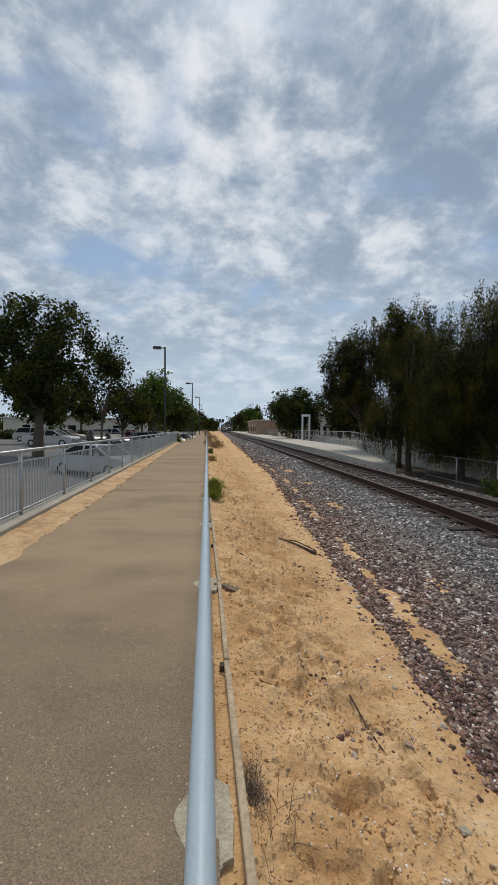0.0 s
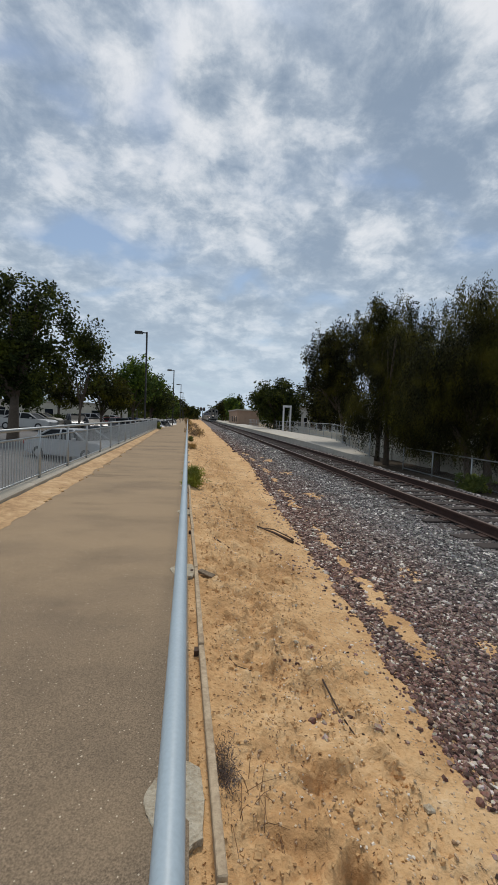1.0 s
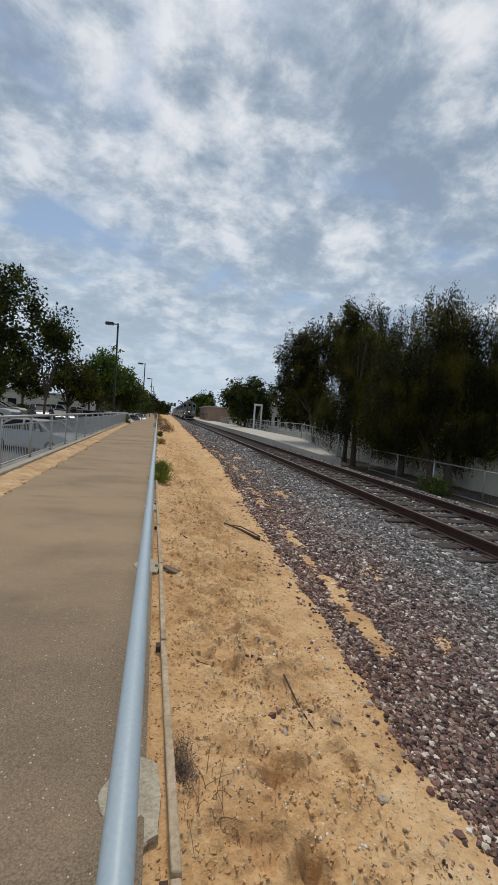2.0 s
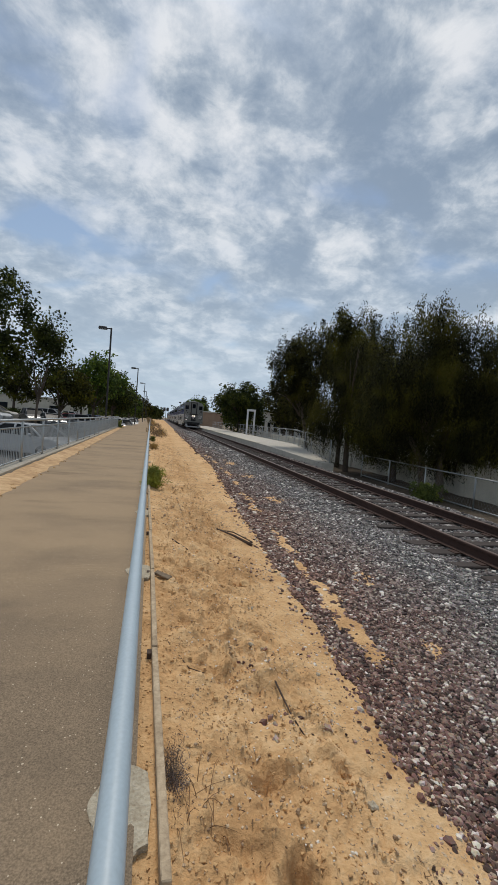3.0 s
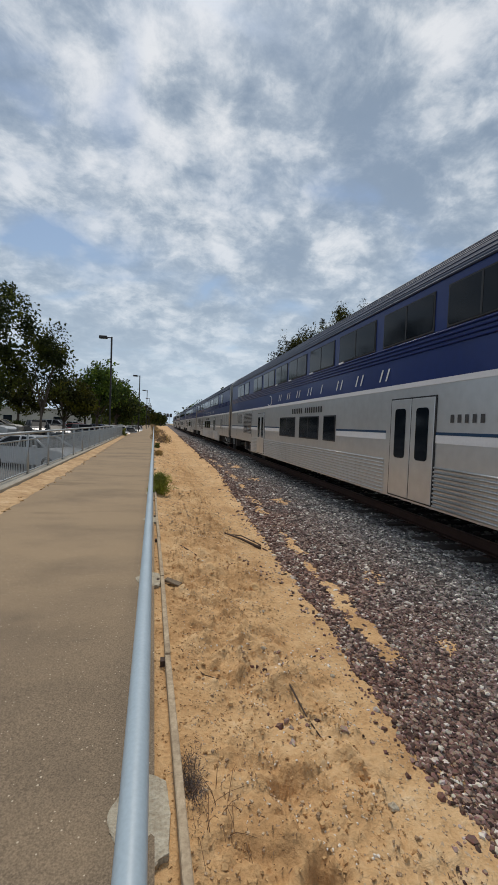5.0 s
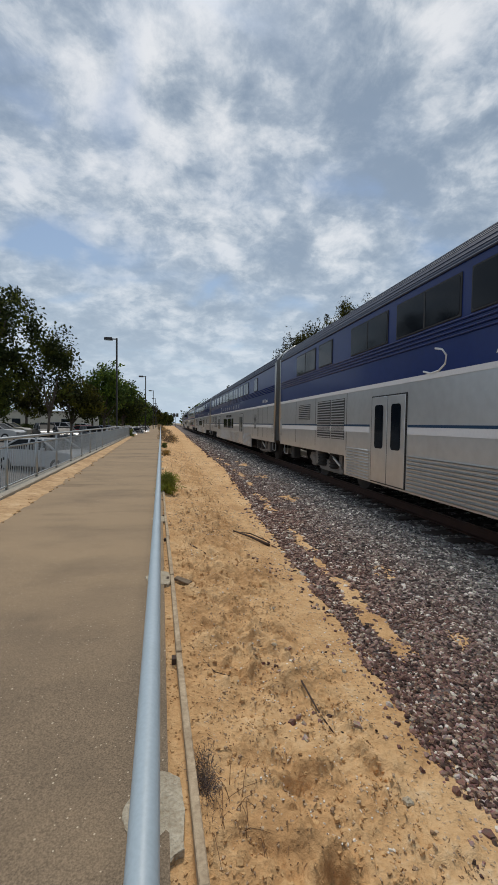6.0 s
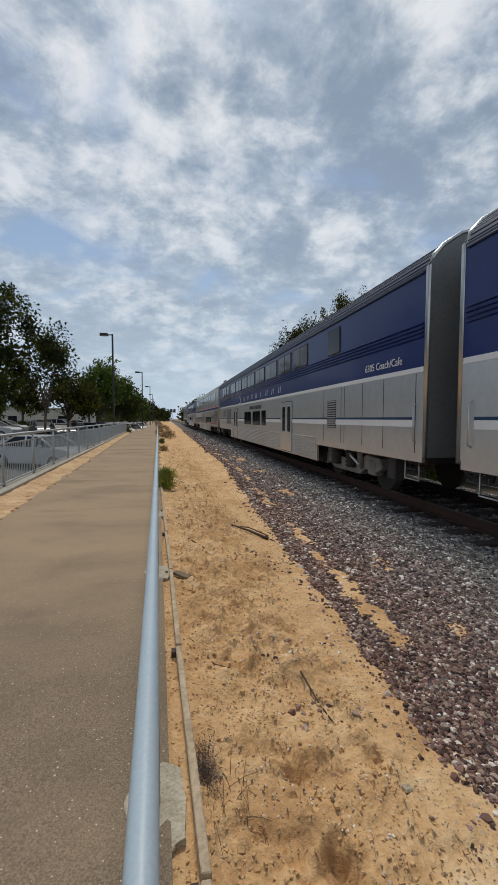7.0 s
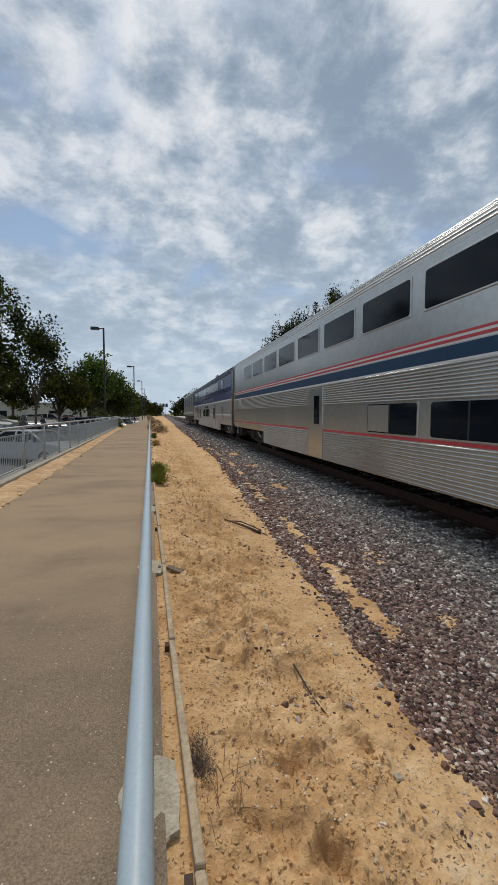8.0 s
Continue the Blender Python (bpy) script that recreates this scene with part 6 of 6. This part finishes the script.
def portal():
    t = thing("portal_frame", "plain white post-and-beam frame standing on the platform", "frame")
    for x in (10.9, 11.75):
        bm = B()
        box(bm, x - 0.09, x + 0.09, 49.9, 50.1, 0.2, 3.25)
        bev(bm, 0.015, 1)
        part("post", bm, M["white"], t)
    bm = B()
    box(bm, 10.8, 11.85, 49.88, 50.12, 3.05, 3.3)
    bev(bm, 0.015, 1)
    part("beam", bm, M["white"], t)


portal()


def signal():
    t = thing("railway_signal", "dark signal mast with two heads beside the track far off", "signal", at=pose(2.9, 190, -0.2))
    bm = B()
    tube(bm, [(0, 0, 0), (0, 0, 5.6)], 0.1, 8)
    part("mast", bm, M["pole"], t)
    for x in (-0.7, 0.7):
        bm = B()
        box(bm, x - 0.5, x + 0.5, -0.1, 0.1, 4.4, 6.0)
        bev(bm, 0.1, 2)
        part("signal_head", bm, M["pole"], t)
    bm = B()
    box(bm, -1.0, 1.0, -0.06, 0.06, 4.9, 5.1)
    part("arm", bm, M["pole"], t)


signal()


# ---- small things on the bank ----
def weed(name, label, x, y, z, h, r, leaf, n, seed, length=0.06, width=0.012, ry=None):
    rng = np.random.default_rng(seed)
    t = thing(name, label, "plant")
    cen = np.stack([x + rng.normal(0, r * 0.5, n), y + rng.normal(0, r * 0.5 if ry is None else ry, n), z + h * rng.uniform(0.1, 1.0, n)], 1)
    v, f = leaf_cloud(rng, cen, np.full((n, 3), 0.028), np.full(n, 16), length, width, -0.3)
    part("leaves", raw_mesh("leaves", v, f, M[leaf]), None, t)
    for k in range(min(n, 26)):
        bm = B()
        tube(bm, [(x + rng.normal(0, 0.02), y + rng.normal(0, 0.02), z - 0.03), tuple(cen[k])], [0.004, 0.002], 5)
        part("stem", bm, M["dry"], t)


weed("weed_bush", "bushy green weed growing beside the handrail", 0.50, 9.0, -0.03, 0.46, 0.15, "weed", 150, 3, 0.09, 0.007)
weed("weed_bush", "small yellowed weed beside the handrail", 0.36, 19.5, 0.0, 0.24, 0.16, "dry", 60, 4)
weed("weed_bush", "low green weed at the edge of the path", 0.18, 26.0, 0.0, 0.28, 0.16, "weed", 60, 6)
weed("dry_shrub", "low grey dead shrub leaning on the edging board", 0.690, 1.69, -0.03, 0.09, 0.040, "dead_grey", 190, 5, 0.020, 0.0013, 0.085)


def dead_grass():
    """Bent dead stems standing out of the sand by the board."""
    t = thing("dead_grass", "sparse brown dead grass stems on the bank", "plant")
    rng = np.random.default_rng(8)
    for k in range(20):
        x, y = 0.70 + 0.20 * rng.uniform(), 1.42 + 0.26 * rng.uniform()
        h, dx, dy = rng.uniform(0.012, 0.06), rng.normal(0, 0.04), rng.normal(0, 0.06)
        z = sand_height(x, y)
        bm = B()
        tube(bm, [(x, y, z - 0.01), (x + dx * 0.4, y + dy * 0.4, z + h * 0.7), (x + dx, y + dy, z + h), (x + dx * 1.7, y + dy * 1.5, z + h * rng.uniform(0.5, 0.95))], [0.0018, 0.0015, 0.0012, 0.0007], 5)
        part("stem", bm, M["stem"], t)


dead_grass()
weed("weed_bush", "green weed at the foot of the chain-link fence", 9.5, 12.6, -0.62, 0.55, 0.4, "weed", 120, 9, 0.12, 0.02)
weed("weed_bush", "weeds grown up at the end of the picket fence", -3.55, 44.5, 0.0, 0.8, 0.5, "weed", 90, 10, 0.14, 0.03)


def scrub():
    """Low dry growth along the far part of the bank and at the path's end."""
    rng = np.random.default_rng(31)
    n = 260
    y = 34 + 190 * rng.uniform(0, 1, n) ** 1.4
    x = np.array([rail_x(v) for v in y]) + rng.uniform(-0.1, 1.3, n) - 0.010 * np.maximum(0, y - 60)
    cen = np.stack([x, y, rng.uniform(0.0, 0.25, n) + 0.002 * (y - 34)], 1)
    v, f = leaf_cloud(rng, cen, np.full((n, 3), 0.16), np.full(n, 34), 0.16, 0.025, -0.2)
    tagged(new("dry_scrub", raw_mesh("dry_scrub", v, f, M["dry"])), "low dusty scrub along the far part of the bank", "scrub", kind="stuff")


scrub()
for k, (x, y, h) in enumerate(((-3.0, 190, 6.5), (-1.0, 225, 7.5), (0.2, 260, 6.0), (-5.5, 210, 8.0), (10.5, 250, 8.0))):
    tree("street_tree", "small hazy tree far down the line", (x, y, -0.3), [(0, 0, h * 0.6, h * .36, h * .34, h * .36)], "leaf_left", h * 0.35, 0.18, 90, 40, 0.6, 0.2, 0.2, 140 + k, (0, 0), R, 0.55, 0.2)


def stick(label, pts, r, mt="stick", name="stick"):
    bm = B()
    tube(bm, pts, r, 8)
    for v in bm.verts:
        v.co += Vector((random.uniform(-1, 1), random.uniform(-1, 1), random.uniform(-1, 1))) * 0.15 * (r[0] if hasattr(r, "__len__") else r)
    return solid(name, bm, M[mt], label, "stick")


def bank(x, y, up=0.0):
    return (x, y, sand_height(x, y) + up)


stick("dark splintered piece of dead wood on the sand", [bank(1.50, 6.33, 0.02), bank(1.72, 6.05, 0.04), bank(1.93, 5.72, 0.02)], [0.008, 0.017, 0.024])
stick("thin forked part of a dead branch on the sand", [bank(1.52, 6.36, 0.02), bank(1.75, 6.22, 0.05), bank(1.98, 5.88, 0.04)], [0.005, 0.010, 0.007])
stick("thin dry twig lying on the sand", [bank(1.35, 2.42, 0.012), bank(1.39, 2.22, 0.02), bank(1.42, 2.06, 0.006)], [0.006, 0.0045, 0.003])
def offcut():
    bm = B()
    box(bm, -0.085, 0.085, -0.032, 0.032, -0.011, 0.011)
    for v in bm.verts:
        v.co += Vector((random.uniform(-0.012, 0.012), random.uniform(-0.006, 0.006), random.uniform(-0.003, 0.003)))
    bev(bm, 0.003, 1)
    o = solid("board_offcut", bm, M["offcut"], "short grey weathered board offcut beside the edging", "board")
    o.matrix_world = pose(0.665, 3.93, sand_height(0.665, 3.93) + 0.035, 4, 12, -28)


offcut()
stick("thin twig at the foot of the edging board", [bank(0.68, 2.85, 0.012), bank(0.82, 2.52, 0.012), bank(0.9, 2.4, 0.01)], [0.0035, 0.003, 0.002])
stick("brown twig on the sand", [bank(0.80, 5.35, 0.015), bank(0.98, 5.1, 0.015)], [0.008, 0.006])
for k, (x, y, r) in enumerate(((1.51, 4.17, 0.058), (1.60, 1.64, 0.022), (1.30, 2.9, 0.016), (1.73, 2.65, 0.016), (1.45, 3.55, 0.016))):
    bm = B()
    bmesh.ops.create_icosphere(bm, subdivisions=2, radius=r)
    for v in bm.verts:
        v.co *= 1 + 0.55 * noise.noise(v.co * (0.9 / r) + Vector((k * 3.1, 0, 0)))
        v.co.z *= 0.75
    o = solid("rock", bm, M["footing"] if k else M["clod"], "pale rounded stone lying on the sand" if k else "sandy brown rock half sunk in the bank", "rock")
    o.location = bank(x, y, r * 0.3)


def litter():
    """Dead leaves, bark and twig scraps strewn over the bank."""
    rng = np.random.default_rng(77)
    verts, faces = [], []
    for k in range(4200):
        y = 0.7 + 13 * rng.uniform() ** 1.6
        x = rng.uniform(board_x(y) + 0.03, 1.8)
        if fbm(x, y, 2.2, 21.0) < 0.08 and rng.uniform() < 0.88:
            continue
        ln, w = min(0.04, 0.0085 * rng.lognormal(0, 0.55)) * (1 + 0.06 * y), rng.uniform(0.0015, 0.005) * (1 + 0.06 * y)
        a = rng.uniform(0, math.pi)
        d = Vector((math.cos(a), math.sin(a), rng.uniform(-0.2, 0.3)))
        q = Vector((-d.y, d.x, 0.0))
        p = Vector(bank(x, y, 0.006))
        o = len(verts)
        for s, u in ((-1, -0.6), (-1, 0.6), (1, 0.5), (1, -0.5)):
            verts.append(tuple(p + d * s * ln * 0.5 + q * u * w))
        verts.append(tuple(p + Vector((0, 0, w * 0.9))))
        faces += [(o, o + 1, o + 4), (o + 1, o + 2, o + 4), (o + 2, o + 3, o + 4), (o + 3, o, o + 4)]
    tagged(new("dead_leaf_litter", raw_mesh("dead_leaf_litter", verts, faces, M["dry_litter"])), "scraps of dead leaf, bark and twig strewn on the sand", "litter", kind="stuff")


M["dry_litter"] = material("dead_leaf_scraps", (0.36, 0.225, 0.125), 0.95, var=0.4, island=1.4, tint=(0.11, 0.062, 0.036), spec=0.1)
litter()


def motions():
    """The train runs past at a steady speed."""
    for k, car in enumerate(TRAIN):
        walk(car, [(t, pose(TRACK_X, 16.5 - SPEED * (t - 4.5) + PITCH * k, 0)) for t in (0, 1, 2, 3, 4, 5, 6, 7, 8)])


motions()
